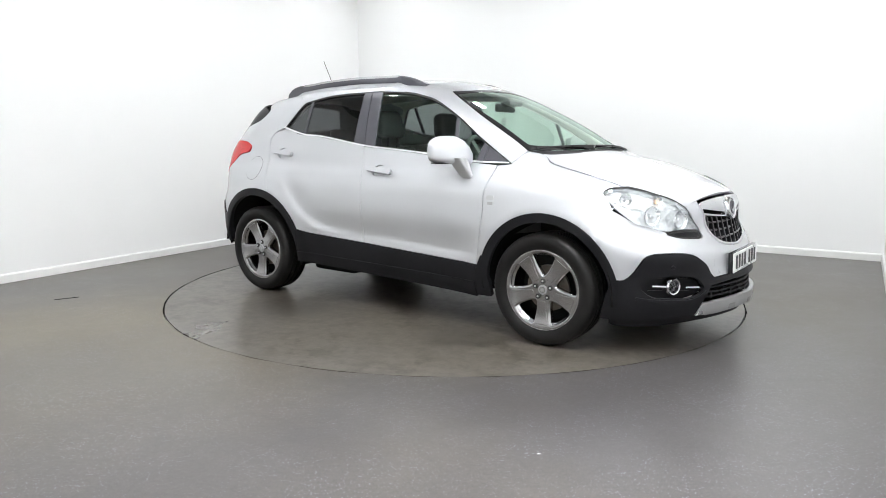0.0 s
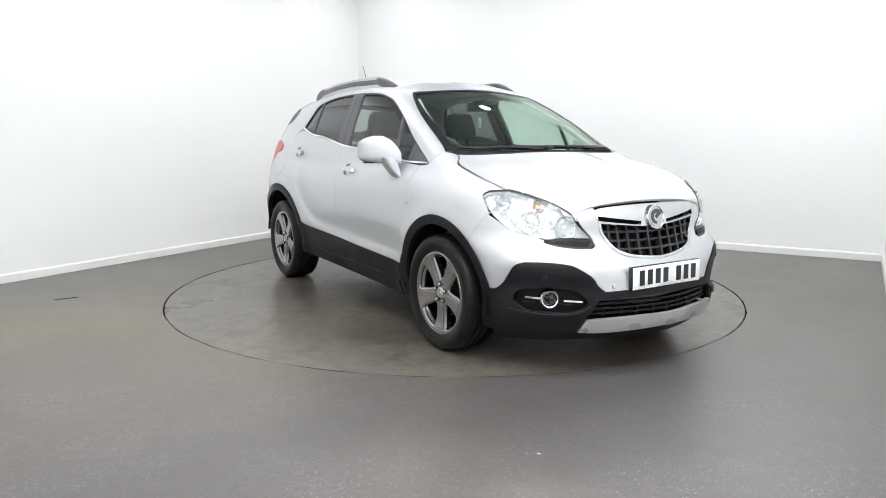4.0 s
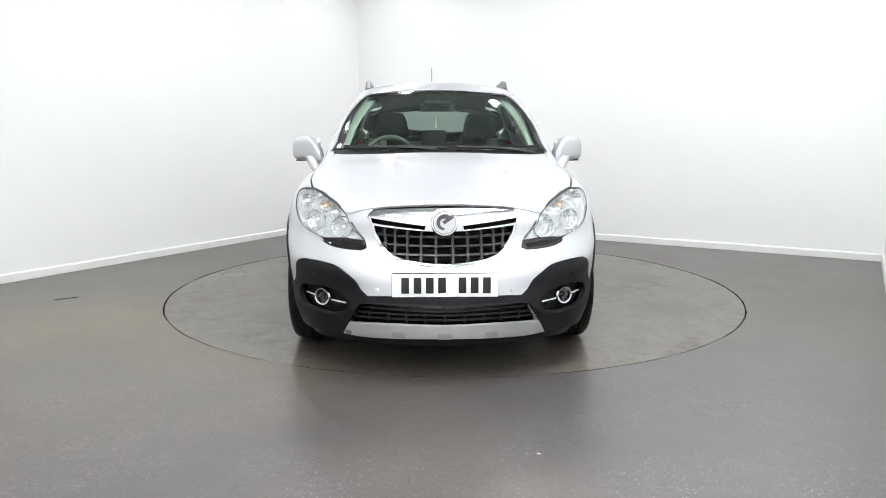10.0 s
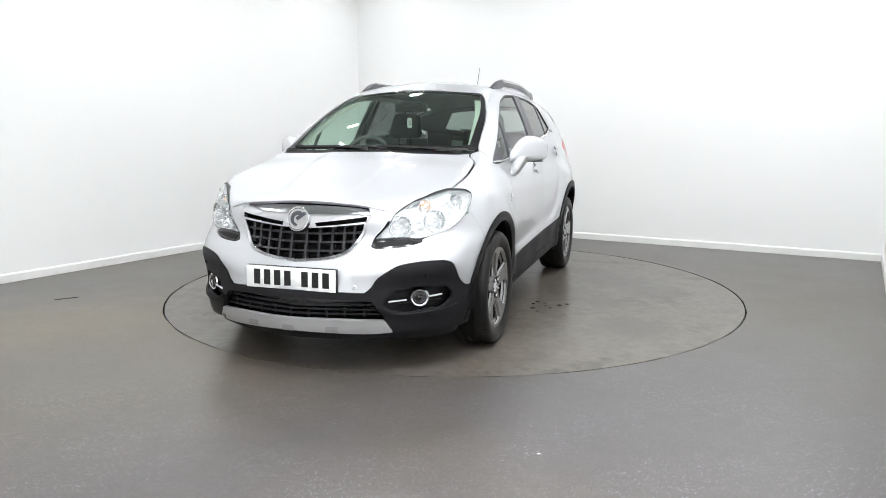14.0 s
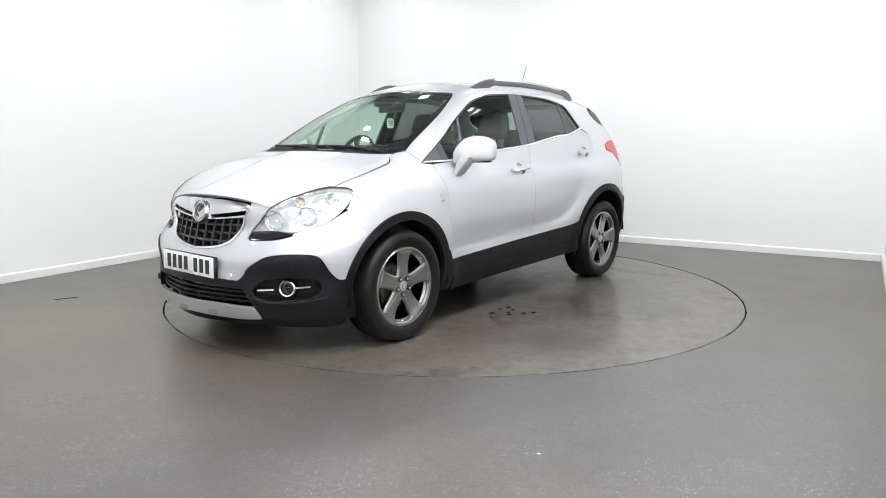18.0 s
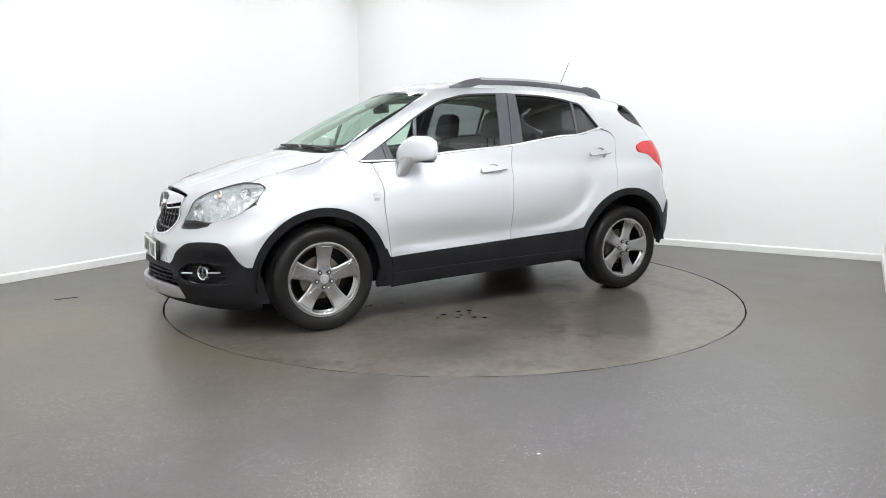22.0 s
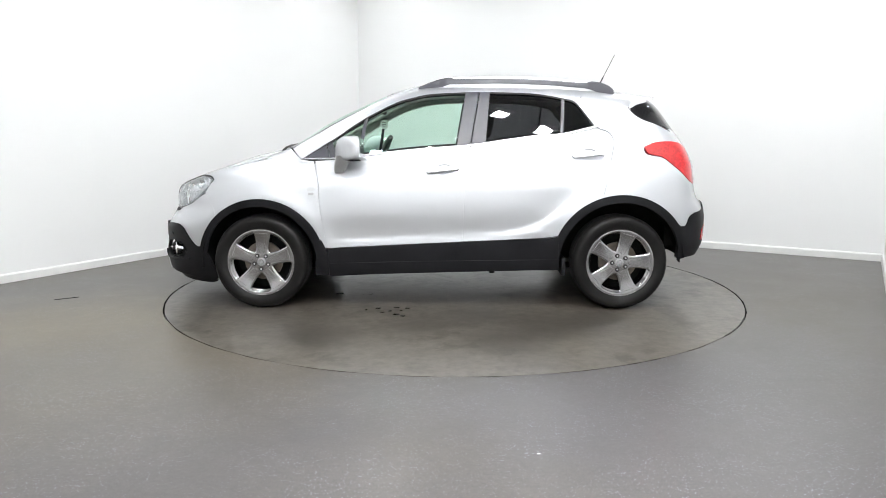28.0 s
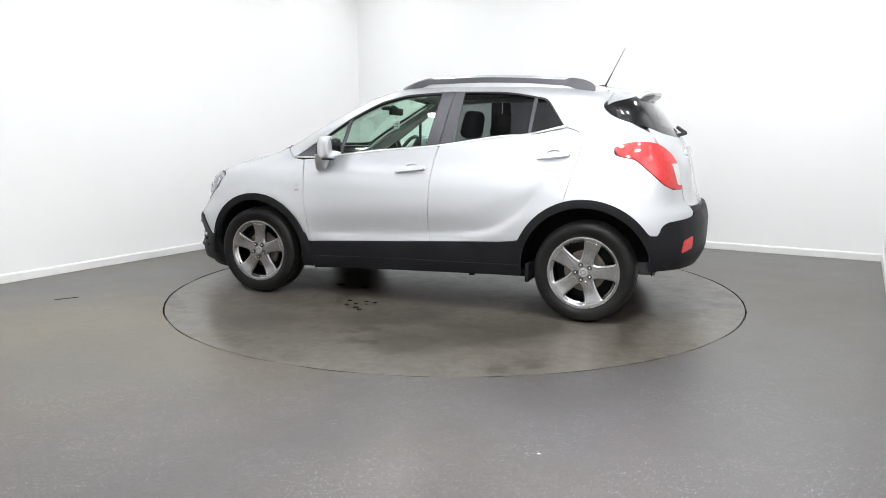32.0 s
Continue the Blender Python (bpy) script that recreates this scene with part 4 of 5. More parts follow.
# the back
tail = chain(*FB([(60.4, 1.146), (56.1, 1.175), (50.6, 1.183), (44.8, 1.166), (39.6, 1.110), (36.3, 1.037)], [(36.3, 1.037), (34.9, .890)],
                 [(34.9, .890), (40.8, .893), (45.5, .922), (48.9, .976), (51.3, 1.028), (54.4, 1.080), (59.0, 1.100), (60.4, 1.146)]))
_mid = (tail.min(0) + tail.max(0)) / 2
tail_full = _mid + (tail - _mid) * (1.022, 1.028)
lay("tail_lamp", sheet("B", tail_full, .003, .03, cell=.025, edge=.003), RED, car, "glossy red tail lamp", PAIR)
lay("reversing_lens", sheet("B", rounded([(radians(a), z) for a, z in ((41.2, 1.048), (37.3, 1.046), (35.6, .912), (38.2, .912))], .012), .010, .008), WHITE_LENS, car, "clear white reversing lamp", PAIR)
glass_b = both_halves(chain(*FB([(0, 1.208), (20, 1.222), (36.3, 1.243), (53.3, 1.314), (59.0, 1.358), (61.8, 1.405), (61.5, 1.424)], [(61.5, 1.424), (54.5, 1.460), (34, 1.505), (15, 1.515), (0, 1.518)])))
lay("rear_screen", sheet("B", glass_b, -.006, .006, cell=.04), BACK_GLASS, car, "dark wrap-round rear screen")
view_hole = both_halves(chain(*FB([(0, 1.262), (16, 1.268), (34, 1.296)], [(34, 1.296), (31.5, 1.462)], [(31.5, 1.462), (15, 1.480), (0, 1.483)])))
lay("screen_border", sheet("B", glass_b, -.0035, .004, holes=[view_hole], cell=.04), GLOSS_BLACK, car, "black printed edge of the rear screen")
bumper_step = both_halves(chain(*FB([(0, .700), (20, .702), (33, .690)], [(33, .690), (33.5, .800)], [(33.5, .800), (20, .790), (0, .788)])))
lay("bumper_step", sheet("B", bumper_step, -.014, .004, cell=.05), CLADDING, car, "black step on top of the rear bumper")
inner_ledge = both_halves(chain(*FB([(0, 1.185), (20, 1.19), (44, 1.225)], [(44, 1.225), (45, 1.285)], [(45, 1.285), (36, 1.262), (20, 1.238), (0, 1.232)])))
lay("gate_flange", sheet("B", inner_ledge, -.022, .004, cell=.05), DARK, car, "black flange below the rear screen")
gate = both_halves(chain(*FB([(0, .765), (20, .768), (30.5, .775), (33.8, .82), (34.3, .885), (35.7, 1.037), (39.0, 1.114), (44.3, 1.172)], [(44.3, 1.172), (46.3, 1.276)], [(46.3, 1.276), (36.3, 1.236), (20, 1.214), (0, 1.208)])))
TAILGATE = lay("tailgate", sheet("B", gate, cell=.04), PAINT, car, "silver tailgate")[0]
corner = chain(*FB([(45.9, .686), (33.0, .709), (30.8, .735)], [(30.8, .735), (31.2, .768)], [(31.2, .768), (34.5, .82), (34.9, .882)], [(34.9, .882), (41, .885), (45.9, .907)], [(45.9, .907), (45.9, .686)]))
lay("rear_bumper", sheet("B", corner), PAINT, car, "silver rear bumper corner", PAIR)
clad_b = both_halves(chain(*FB([(0, .735), (20, .738), (30.4, .734), (33.0, .703), (45.8, .678), (48.5, .593), (50.9, .593)], [(50.9, .593), (50.3, .366)], [(50.3, .366), (44, .374), (30, .372), (0, .37)])))
lay("rear_cladding", sheet("B", clad_b, .008, .04, cell=.04, edge=.006), CLADDING, car, "black lower rear bumper")
lay("rear_reflector", sheet("B", rounded([(radians(a), z) for a, z in ((40.0, .482), (39.0, .560), (33.6, .582), (33.9, .505))], .01), .013, .006), RED, car, "red rear reflector", PAIR)

# ---------------------------------------------------------------- wheels
WHEEL_R, RIM_R = 0.336, 0.240


def tube(bm, profile, n, closed_loop=True, groove=None):
    """Turn a profile of (radius, y) round the y axis."""
    loops = []
    for i in range(n):
        c, s = math.cos(2 * math.pi * i / n), math.sin(2 * math.pi * i / n)
        loops.append([bm.verts.new(((r - (groove(i, k) if groove else 0)) * c, y, (r - (groove(i, k) if groove else 0)) * s)) for k, (r, y) in enumerate(profile)])
    m = len(profile)
    for i in range(n):
        a, b = loops[i], loops[(i + 1) % n]
        for k in range(m if closed_loop else m - 1):
            bm.faces.new((a[k], a[(k + 1) % m], b[(k + 1) % m], b[k]))


def rim_face(q, up):
    """The dished face of the wheel: outer side towards +y."""
    r = np.hypot(q[:, 0], q[:, 1])
    y = np.interp(r, [0, .05, .07, .11, .16, .20, .222, .232, .24], [-.016, -.016, -.013, -.014, -.012, -.006, .0, .003, .001])
    d = np.interp(r, [0, .05, .07, .11, .16, .20, .222, .232, .24], [0, .05, .02, 0, -.1, -.2, -.15, -.05, .2])
    n = np.stack([d * q[:, 0] / np.maximum(r, 1e-6), np.ones(len(q)), d * q[:, 1] / np.maximum(r, 1e-6)], -1)
    n /= np.linalg.norm(n, axis=1)[:, None]
    return np.stack([q[:, 0], y, q[:, 1]], -1) + n * up, n


def build_wheel(phase):
    wheel_holes = []
    for i in range(5):
        mid = radians(phase + 36 + 72 * i)
        side = [(.074, 7), (.105, 19), (.160, 23), (.2285, 23.5)]
        ring_pts = [(r, -w) for r, w in side] + [(.2315, -8), (.2315, 8)] + [(r, w) for r, w in side[::-1]]
        q = np.array([(r * math.cos(mid + radians(w)), r * math.sin(mid + radians(w))) for r, w in ring_pts])
        for _ in range(3):
            nxt = np.roll(q, -1, 0)
            q = np.stack([q * .75 + nxt * .25, q * .25 + nxt * .75], 1).reshape(-1, 2)
        wheel_holes.append(q)
    edge_ring = np.array([(RIM_R * math.cos(2 * math.pi * i / 96), RIM_R * math.sin(2 * math.pi * i / 96)) for i in range(96)])
    v, f, n = sheet("S", edge_ring, 0, .03, wheel_holes, .016, .014, place=rim_face, flare=.9)
    wheel = mesh_object("wheel", v, f, ALLOY, car, "five-spoke grey alloy wheel", normals=n)
    for i in range(5):
        a = radians(phase + 72 * i)
        ca, sa = math.cos(a), math.sin(a)
        half = [(.066, .0150), (.100, .0180), (.150, .0280), (.190, .0385), (.206, .0400)]
        q = [(r, -w) for r, w in half] + [(r, w) for r, w in half[::-1]]
        q = rounded([(r * ca - w * sa, r * sa + w * ca) for r, w in q], .012, 4)
        v, f, n = sheet("S", q, .0025, .006, (), .02, .003, place=rim_face, flare=.9)
        mesh_object("spoke", v, f, ALLOY, wheel, normals=n)
    bm = bmesh.new()
    tube(bm, [(.239, .002), (.243, -.002), (.243, -.012), (.236, -.016), (.225, -.03), (.214, -.16), (.205, -.16), (.205, -.03), (.226, -.012), (.232, .0)], 96)
    part("rim", bm, ALLOY, wheel, "polished rim edge")
    bm = bmesh.new()
    R, W = WHEEL_R, .107
    prof = [(.236, .009), (.246, .016), (.262, .024), (.285, .030), (.302, .029), (.313, .025), (.322, .018), (R - .006, .008), (R - .002, -.006)]
    prof = [(r, y - .012) for r, y in prof]
    for y0 in (-.055, -.098, -.141):
        prof += [(R, y0 + .010), (R, y0 + .006), (R - .007, y0 + .005), (R - .007, y0 - .003), (R, y0 - .004)]
    prof += [(R - .002, -.185), (R - .008, -.198), (.318, -.208), (.285, -.214), (.25, -.205), (.236, -.195)]

    def blocks(i, k):
        near = (6 <= k <= 8) or (len(prof) - 6 <= k <= len(prof) - 4)
        return .002 if near and i % 3 == 0 else 0.0
    tube(bm, prof, 216, True, blocks)
    part("tyre", bm, RUBBER, wheel, "black tyre with block tread")
    bm = bmesh.new()
    tube(bm, [(.138, -.075), (.138, -.095), (.04, -.095), (.04, -.075)], 64)
    part("brake_disc", bm, STEEL, wheel, "worn steel brake disc")
    bm = bmesh.new()
    tube(bm, [(.236, -.165), (.02, -.165), (.02, -.150), (.236, -.150)], 48)
    part("wheel_backing", bm, DARK, wheel)
    bm = bmesh.new()
    tube(bm, [(.0001, -.006), (.018, -.006), (.026, -.008), (.029, -.012), (.029, -.03), (.0001, -.03)], 40, False)
    part("hub_cap", bm, SATIN_DARK, wheel, "satin hub cap with a raised round mark")
    for i in range(5):
        a = radians(phase + 36 + 72 * i)
        # raised black disc stands in for the shade of the hole round each bolt
        bm = bmesh.new()
        tube(bm, [(.0001, -.0095), (.0135, -.0095), (.0155, -.0115), (.0155, -.03)], 20, False)
        bmesh.ops.translate(bm, verts=bm.verts, vec=(.052 * math.cos(a), 0, .052 * math.sin(a)))
        part("bolt_shade_disc", bm, GASKET, wheel, "black disc that paints the shade round the bolt")
        bm = bmesh.new()
        tube(bm, [(.0001, -.003), (.005, -.003), (.0065, -.006), (.0065, -.03)], 6, False)
        bmesh.ops.translate(bm, verts=bm.verts, vec=(.052 * math.cos(a), 0, .052 * math.sin(a)))
        part("wheel_bolt", bm, SATIN, wheel, "bright wheel bolt")
    bm = bmesh.new()
    tube(bm, [(.012, -.0035), (.019, -.0035), (.020, -.006), (.011, -.006)], 32)
    part("hub_mark", bm, CHROME, wheel, "plain round chrome mark")
    return wheel


def put_wheel(x, side, phase):
    w = build_wheel(phase)
    w.matrix_basis = Matrix.Translation((x, side * .866, WHEEL_R)) @ Matrix.Rotation(0 if side > 0 else math.pi, 4, "Z")
    return w


put_wheel(HUB_F, 1, 93)
put_wheel(HUB_R, 1, 106)
put_wheel(HUB_F, -1, 54)
put_wheel(HUB_R, -1, 60)

# ---------------------------------------------------------------- underbody and cabin
def block(bm, x0, x1, y0, y1, z0, z1, bevel=0.0, seg=2):
    r = bmesh.ops.create_cube(bm, size=1, matrix=Matrix.Translation(((x0 + x1) / 2, (y0 + y1) / 2, (z0 + z1) / 2)) @ Matrix.Diagonal((x1 - x0, y1 - y0, z1 - z0, 1)))
    if bevel:
        es = list({e for v in r["verts"] for e in v.link_edges})
        bmesh.ops.bevel(bm, geom=es, offset=bevel, segments=seg, affect="EDGES", profile=.5)
    return r["verts"]


bm = bmesh.new()
block(bm, -1.5, 1.85, -.45, .45, .225, .26)
block(bm, -.86, .86, -.56, .56, .222, .27)
block(bm, -.86, .86, -.74, .74, .272, .30)
block(bm, .90, 1.90, -.45, .45, .26, .82)
block(bm, -1.88, -1.66, -.6, .6, .42, .70)
block(bm, .86, .90, -.70, .70, .26, 1.0)
part("underbody", bm, DARK, car, "dark underbody", smooth=False)
for name, text, box in (("bracket", "dark bracket below the floor", (-.41, -.37, .50, .54, .195, .26, .006)), ("exhaust_pipe", "dark exhaust pipe below the floor", (-.2, .1, -.2, -.05, .17, .21, .02)),
                        ("exhaust_box", "dark exhaust silencer below the floor", (-1.0, -.55, -.55, -.2, .16, .21, .03))):
    bm = bmesh.new()
    block(bm, *box)
    part(name, bm, DARK, car, text)
for hub in (HUB_F, HUB_R):
    for s in (1, -1):
        bm = bmesh.new()
        n, ins, outs = 28, [], []
        reach = .425 if hub > 0 else .455
        for i in range(n + 1):
            a = radians(-6 + 192 * i / n)
            x, z = hub + reach * math.cos(a), max(.29 if hub > 0 or math.cos(a) > 0 else .37, HUB_Z + reach * math.sin(a))
            ins.append(bm.verts.new((x, s * .46, z)))
            outs.append(bm.verts.new((x, s * .852, z)))
        for i in range(n):
            bm.faces.new((ins[i], ins[i + 1], outs[i + 1], outs[i]))
        bm.faces.new(ins)
        part("wheel_well", bm, DARK, car, "dark wheel well liner")
for s in (1, -1):
    bm = bmesh.new()
    v = block(bm, -.90, -.872, s * .70 - .09, s * .70 + .12, .235, .36, .006)
    part("mud_flap", bm, CLADDING, car, "black mud flap")

# door linings and boot floor close the cabin
for s in (1, -1):
    bm = bmesh.new()
    block(bm, -.20, .84, s * .70 - .03, s * .70 + .03, .30, 1.06, .015)
    part("door_lining", bm, CABIN, car, "dark inner door lining")
    bm = bmesh.new()
    block(bm, -1.12, -.22, s * .685 - .03, s * .685 + .03, .82, 1.15, .015)
    block(bm, -.80, -.22, s * .685 - .03, s * .685 + .03, .30, .83, .015)
    part("door_lining", bm, CABIN, car, "dark inner door lining")
    bm = bmesh.new()
    block(bm, -1.66, -1.12, s * .64 - .04, s * .64 + .04, .82, 1.20, .015)
    part("boot_lining", bm, CABIN, car, "dark boot side lining")
bm = bmesh.new()
block(bm, -.82, .86, -.66, .66, .27, .33)
block(bm, -1.70, -.80, -.45, .45, .27, .33)
block(bm, -1.72, -1.05, -.45, .45, .33, .78)
block(bm, -1.72, -1.0, -.62, .62, .80, .83)
part("cabin_floor", bm, CABIN, car, "dark cabin carpet", smooth=False)


def lining():
    n, bm = 18, bmesh.new()
    rows = []
    for x in np.linspace(.33, -1.45, 20):
        ys = np.linspace(-.5, .5, n)
        pts = np.stack([np.full(n, x), ys], -1)
        p, _ = onto("T", pts, -.045)
        rows.append([bm.verts.new(tuple(q)) for q in p])
    for a, b in zip(rows, rows[1:]):
        for i in range(n - 1):
            bm.faces.new((a[i], a[i + 1], b[i + 1], b[i]))
    part("roof_lining", bm, LINING, car, "pale grey roof lining")


lining()


def seat(y, width):
    bm = bmesh.new()
    block(bm, -.10, .42, y - width / 2, y + width / 2, .42, .58, .05, 3)
    base = part("front_seat", bm, FABRIC, car, "charcoal cloth front seat")
    bm = bmesh.new()
    v = block(bm, -.085, .085, -width / 2, width / 2, 0, .66, .06, 3)
    for q in bm.verts:
        k = 1 - .22 * max(0, q.co.z - .35) / .3
        q.co.y *= k
    bmesh.ops.transform(bm, verts=bm.verts, matrix=Matrix.Translation((-.10, y, .50)) @ Matrix.Rotation(radians(-17), 4, "Y"))
    part("backrest", bm, FABRIC, base)
    bm = bmesh.new()
    block(bm, -.055, .055, -.14, .14, 0, .205, .045, 3)
    for q in bm.verts:
        q.co.y *= 1 - .25 * max(0, q.co.z - .08) / .12
    bmesh.ops.transform(bm, verts=bm.verts, matrix=Matrix.Translation((-.315, y, 1.208)) @ Matrix.Rotation(radians(-12), 4, "Y"))
    part("headrest", bm, FABRIC, base)
    bm = bmesh.new()
    for s in (-.05, .05):
        bmesh.ops.create_cone(bm, segments=8, radius1=.006, radius2=.006, depth=.12, matrix=Matrix.Translation((-.305, y + s, 1.16)))
    part("headrest_post", bm, GASKET, base)


seat(.36, .50)
seat(-.36, .50)
bm = bmesh.new()
block(bm, -.82, -.45, -.60, .60, .42, .60, .05, 3)
bench = part("rear_bench", bm, FABRIC, car, "charcoal cloth rear bench")
bm = bmesh.new()
block(bm, -.08, .08, -.60, .60, .25, .56, .05, 3)
block(bm, -.08, .08, -.44, .44, 0, .30, .03, 2)
bmesh.ops.transform(bm, verts=bm.verts, matrix=Matrix.Translation((-.98, 0, .54)) @ Matrix.Rotation(radians(-20), 4, "Y"))
part("backrest", bm, FABRIC, bench)
for y in (-.36, 0, .36):
    bm = bmesh.new()
    block(bm, -.04, .04, -.12, .12, 0, .17 if y == 0 else .14, .035, 3)
    bmesh.ops.transform(bm, verts=bm.verts, matrix=Matrix.Translation((-1.175, y, 1.115)) @ Matrix.Rotation(radians(-14), 4, "Y"))
    part("headrest", bm, FABRIC, bench)

# dashboard, wheel, mirror
bm = bmesh.new()
prof = [(.62, .62), (.58, .80), (.60, .93), (.66, .995), (.78, 1.02), (.95, 1.055), (1.08, 1.075), (1.08, .62)]
rows = []
for y in np.linspace(-.66, .66, 23):
    k = 1 - .12 * (abs(y) / .66) ** 3
    hood = .045 * math.exp(-((y + .36) / .16) ** 2)
    rows.append([bm.verts.new((x * k + .05 * (1 - k), y, z + (hood if .6 <= x <= .8 and z > .9 else 0))) for x, z in prof])
for a, b in zip(rows, rows[1:]):
    for i in range(len(prof)):
        j = (i + 1) % len(prof)
        bm.faces.new((a[i], a[j], b[j], b[i]))
bm.faces.new(rows[0])
bm.faces.new(rows[-1][::-1])
dash = part("dashboard", bm, CABIN, car, "dark grey dashboard")
bm = bmesh.new()
block(bm, .55, .62, -.10, .10, .70, .90, .02)
part("centre_console", bm, GLOSS_BLACK, dash, "black centre console")


def torus(bm, R, r, m, n=48, k=10):
    loops = []
    for i in range(n):
        a = 2 * math.pi * i / n
        loops.append([bm.verts.new(((R + r * math.cos(2 * math.pi * j / k)) * math.cos(a), (R + r * math.cos(2 * math.pi * j / k)) * math.sin(a), r * math.sin(2 * math.pi * j / k))) for j in range(k)])
    for i in range(n):
        for j in range(k):
            bm.faces.new((loops[i][j], loops[(i + 1) % n][j], loops[(i + 1) % n][(j + 1) % k], loops[i][(j + 1) % k]))
    bmesh.ops.transform(bm, verts=[v for l in loops for v in l], matrix=m)


tilt = Matrix.Translation((.52, -.34, 1.055)) @ Matrix.Rotation(radians(65), 4, "Y")
bm = bmesh.new()
torus(bm, .18, .016, tilt)
for a in (200, 340, 90):
    bmesh.ops.create_cube(bm, size=1, matrix=tilt @ Matrix.Rotation(radians(a), 4, "Z") @ Matrix.Translation((.10, 0, -.01)) @ Matrix.Diagonal((.16, .04, .02, 1)))
bmesh.ops.create_cone(bm, segments=24, radius1=.075, radius2=.055, depth=.05, cap_ends=True, matrix=tilt)
part("steering_wheel", bm, CABIN, car, "black three-spoke steering wheel")
bm = bmesh.new()
block(bm, .455, .480, -.125, .125, 1.395, 1.455, .012, 3)
block(bm, .475, .515, -.02, .02, 1.43, 1.478, .008)
block(bm, .485, .565, -.095, .095, 1.436, 1.468, .014)
part("inside_mirror", bm, GASKET, car, "black inside rear-view mirror")

# ---------------------------------------------------------------- lamps, badges, plate
def spot(view, u, v, lift=0.0, facing=None):
    """A pose on the skin: its z axis points out of the skin, or the given way."""
    p, n = onto(view, np.array([(radians(u) if view in "FB" else u, v)]), lift)
    z = Vector(facing).normalized() if facing else Vector(n[0])
    y = Vector((0, 0, 1))
    x = y.cross(z).normalized()
    y = z.cross(x)
    m = Matrix((x, y, z)).transposed().to_4x4()
    m.translation = Vector(p[0])
    return m


def turned_shape(bm, profile, m, n=32, cap=False):
    """Turn (radius, height) round the z axis of m."""
    loops = []
    for r, h in profile:
        loops.append([bm.verts.new(m @ Vector((r * math.cos(2 * math.pi * i / n), r * math.sin(2 * math.pi * i / n), h))) for i in range(n)])
    for a, b in zip(loops, loops[1:]):
        for i in range(n):
            bm.faces.new((a[i], a[(i + 1) % n], b[(i + 1) % n], b[i]))
    if cap:
        bm.faces.new(loops[-1])


def mirrored(m):
    """The same pose on the other side of the car."""
    f = Matrix.Diagonal((1, -1, 1, 1))
    return f @ m @ Matrix.Diagonal((-1, 1, 1, 1))


for i, flip in enumerate((False, True)):
    holder = HEADLAMPS[i]
    for u, v, r, deep, way in ((28.6, .765, .052, .045, (1, .30, .02)), (38.5, .792, .050, .040, (1, .5, .02)), (36.0, .872, .030, .028, (1, .5, .1)), (46.0, .885, .034, .028, (1, .9, .1))):
        m = spot("F", u, v, -.012, way)
        m = mirrored(m) if flip else m
        bm = bmesh.new()
        turned_shape(bm, [(r * 1.12, -.001), (r * 1.08, .004), (r, .002)] + [(r * k, -deep * (1 - k * k)) for k in (.9, .75, .55, .3, .12)], m, 36, True)
        part("lamp_bowl", bm, REFLECTOR, holder, "chrome reflector bowl")
        bm = bmesh.new()
        turned_shape(bm, [(.010, -deep), (.011, -deep + .02), (.008, -deep + .028), (.002, -deep + .031)], m, 14, True)
        part("bulb", bm, AMBER if v > .86 and u < 40 else WHITE_LENS, holder, "amber indicator bulb" if v > .86 and u < 40 else "clear lamp bulb")
    brow = chain(*FB([(30.5, .838), (36, .838), (44, .850), (51, .888)], [(51, .888), (50, .876), (44, .836), (36, .824), (30.3, .826)]))
    lay("lamp_divider", sheet("F", brow, -.018, .035, cell=.03), LAMP_BOWL, holder, "silver divider inside the lamp", (1,) if i == 0 else (-1,))

# fog lamps with chrome rings and blades
for flip in (False, True):
    m = spot("F", 32.3, .405, -.032, (1, .48, 0))
    m.translation = Vector((1.952, .622, .405))
    m = mirrored(m) if flip else m
    bm = bmesh.new()
    turned_shape(bm, [(.033, -.01), (.033, .010), (.037, .022), (.044, .025), (.050, .018), (.050, -.02)], m, 40)
    fog = part("fog_lamp", bm, CHROME, car, "round fog lamp with a chrome ring")
    bm = bmesh.new()
    turned_shape(bm, [(.034, .004), (.028, -.006), (.018, -.018), (.006, -.022)], m, 32, True)
    part("reflector", bm, TRIM_GREY, fog)
    bm = bmesh.new()
    turned_shape(bm, [(.010, -.02), (.010, .004), (.006, .010)], m, 16, True)
    part("bulb", bm, GLOSS_BLACK, fog, "dark bulb shield")
    bm = bmesh.new()
    turned_shape(bm, [(.035, .010), (.022, .0145), (.008, .016)], m, 32, True)
    part("lens", bm, LENS, fog, "clear fog lamp lens")
    for a, b, z0, z1 in ((25.0, 29.6, .394, .400), (34.9, 39.4, .409, .413)):
        q = rounded([(radians(a), z0 - .004), (radians(b), z1 - .004), (radians(b), z1 + .004), (radians(a), z0 + .004)], .003, 2)
        lay("fog_blade", sheet("F", q, -.004, .012, cell=.03, edge=.002), CHROME, car, "thin chrome blade beside the fog lamp", (-1,) if flip else (1,))

for z, a, b in ((.372, 27.5, 40.2), (.440, 27.3, 41.0)):
    q = rounded([(radians(a), z - .003), (radians(b), z + .004), (radians(b), z + .012), (radians(a), z + .005)], .003, 2)
    lay("fog_slat", sheet("F", q, -.026, .016, cell=.03, edge=.003), CLADDING, car, "", PAIR)

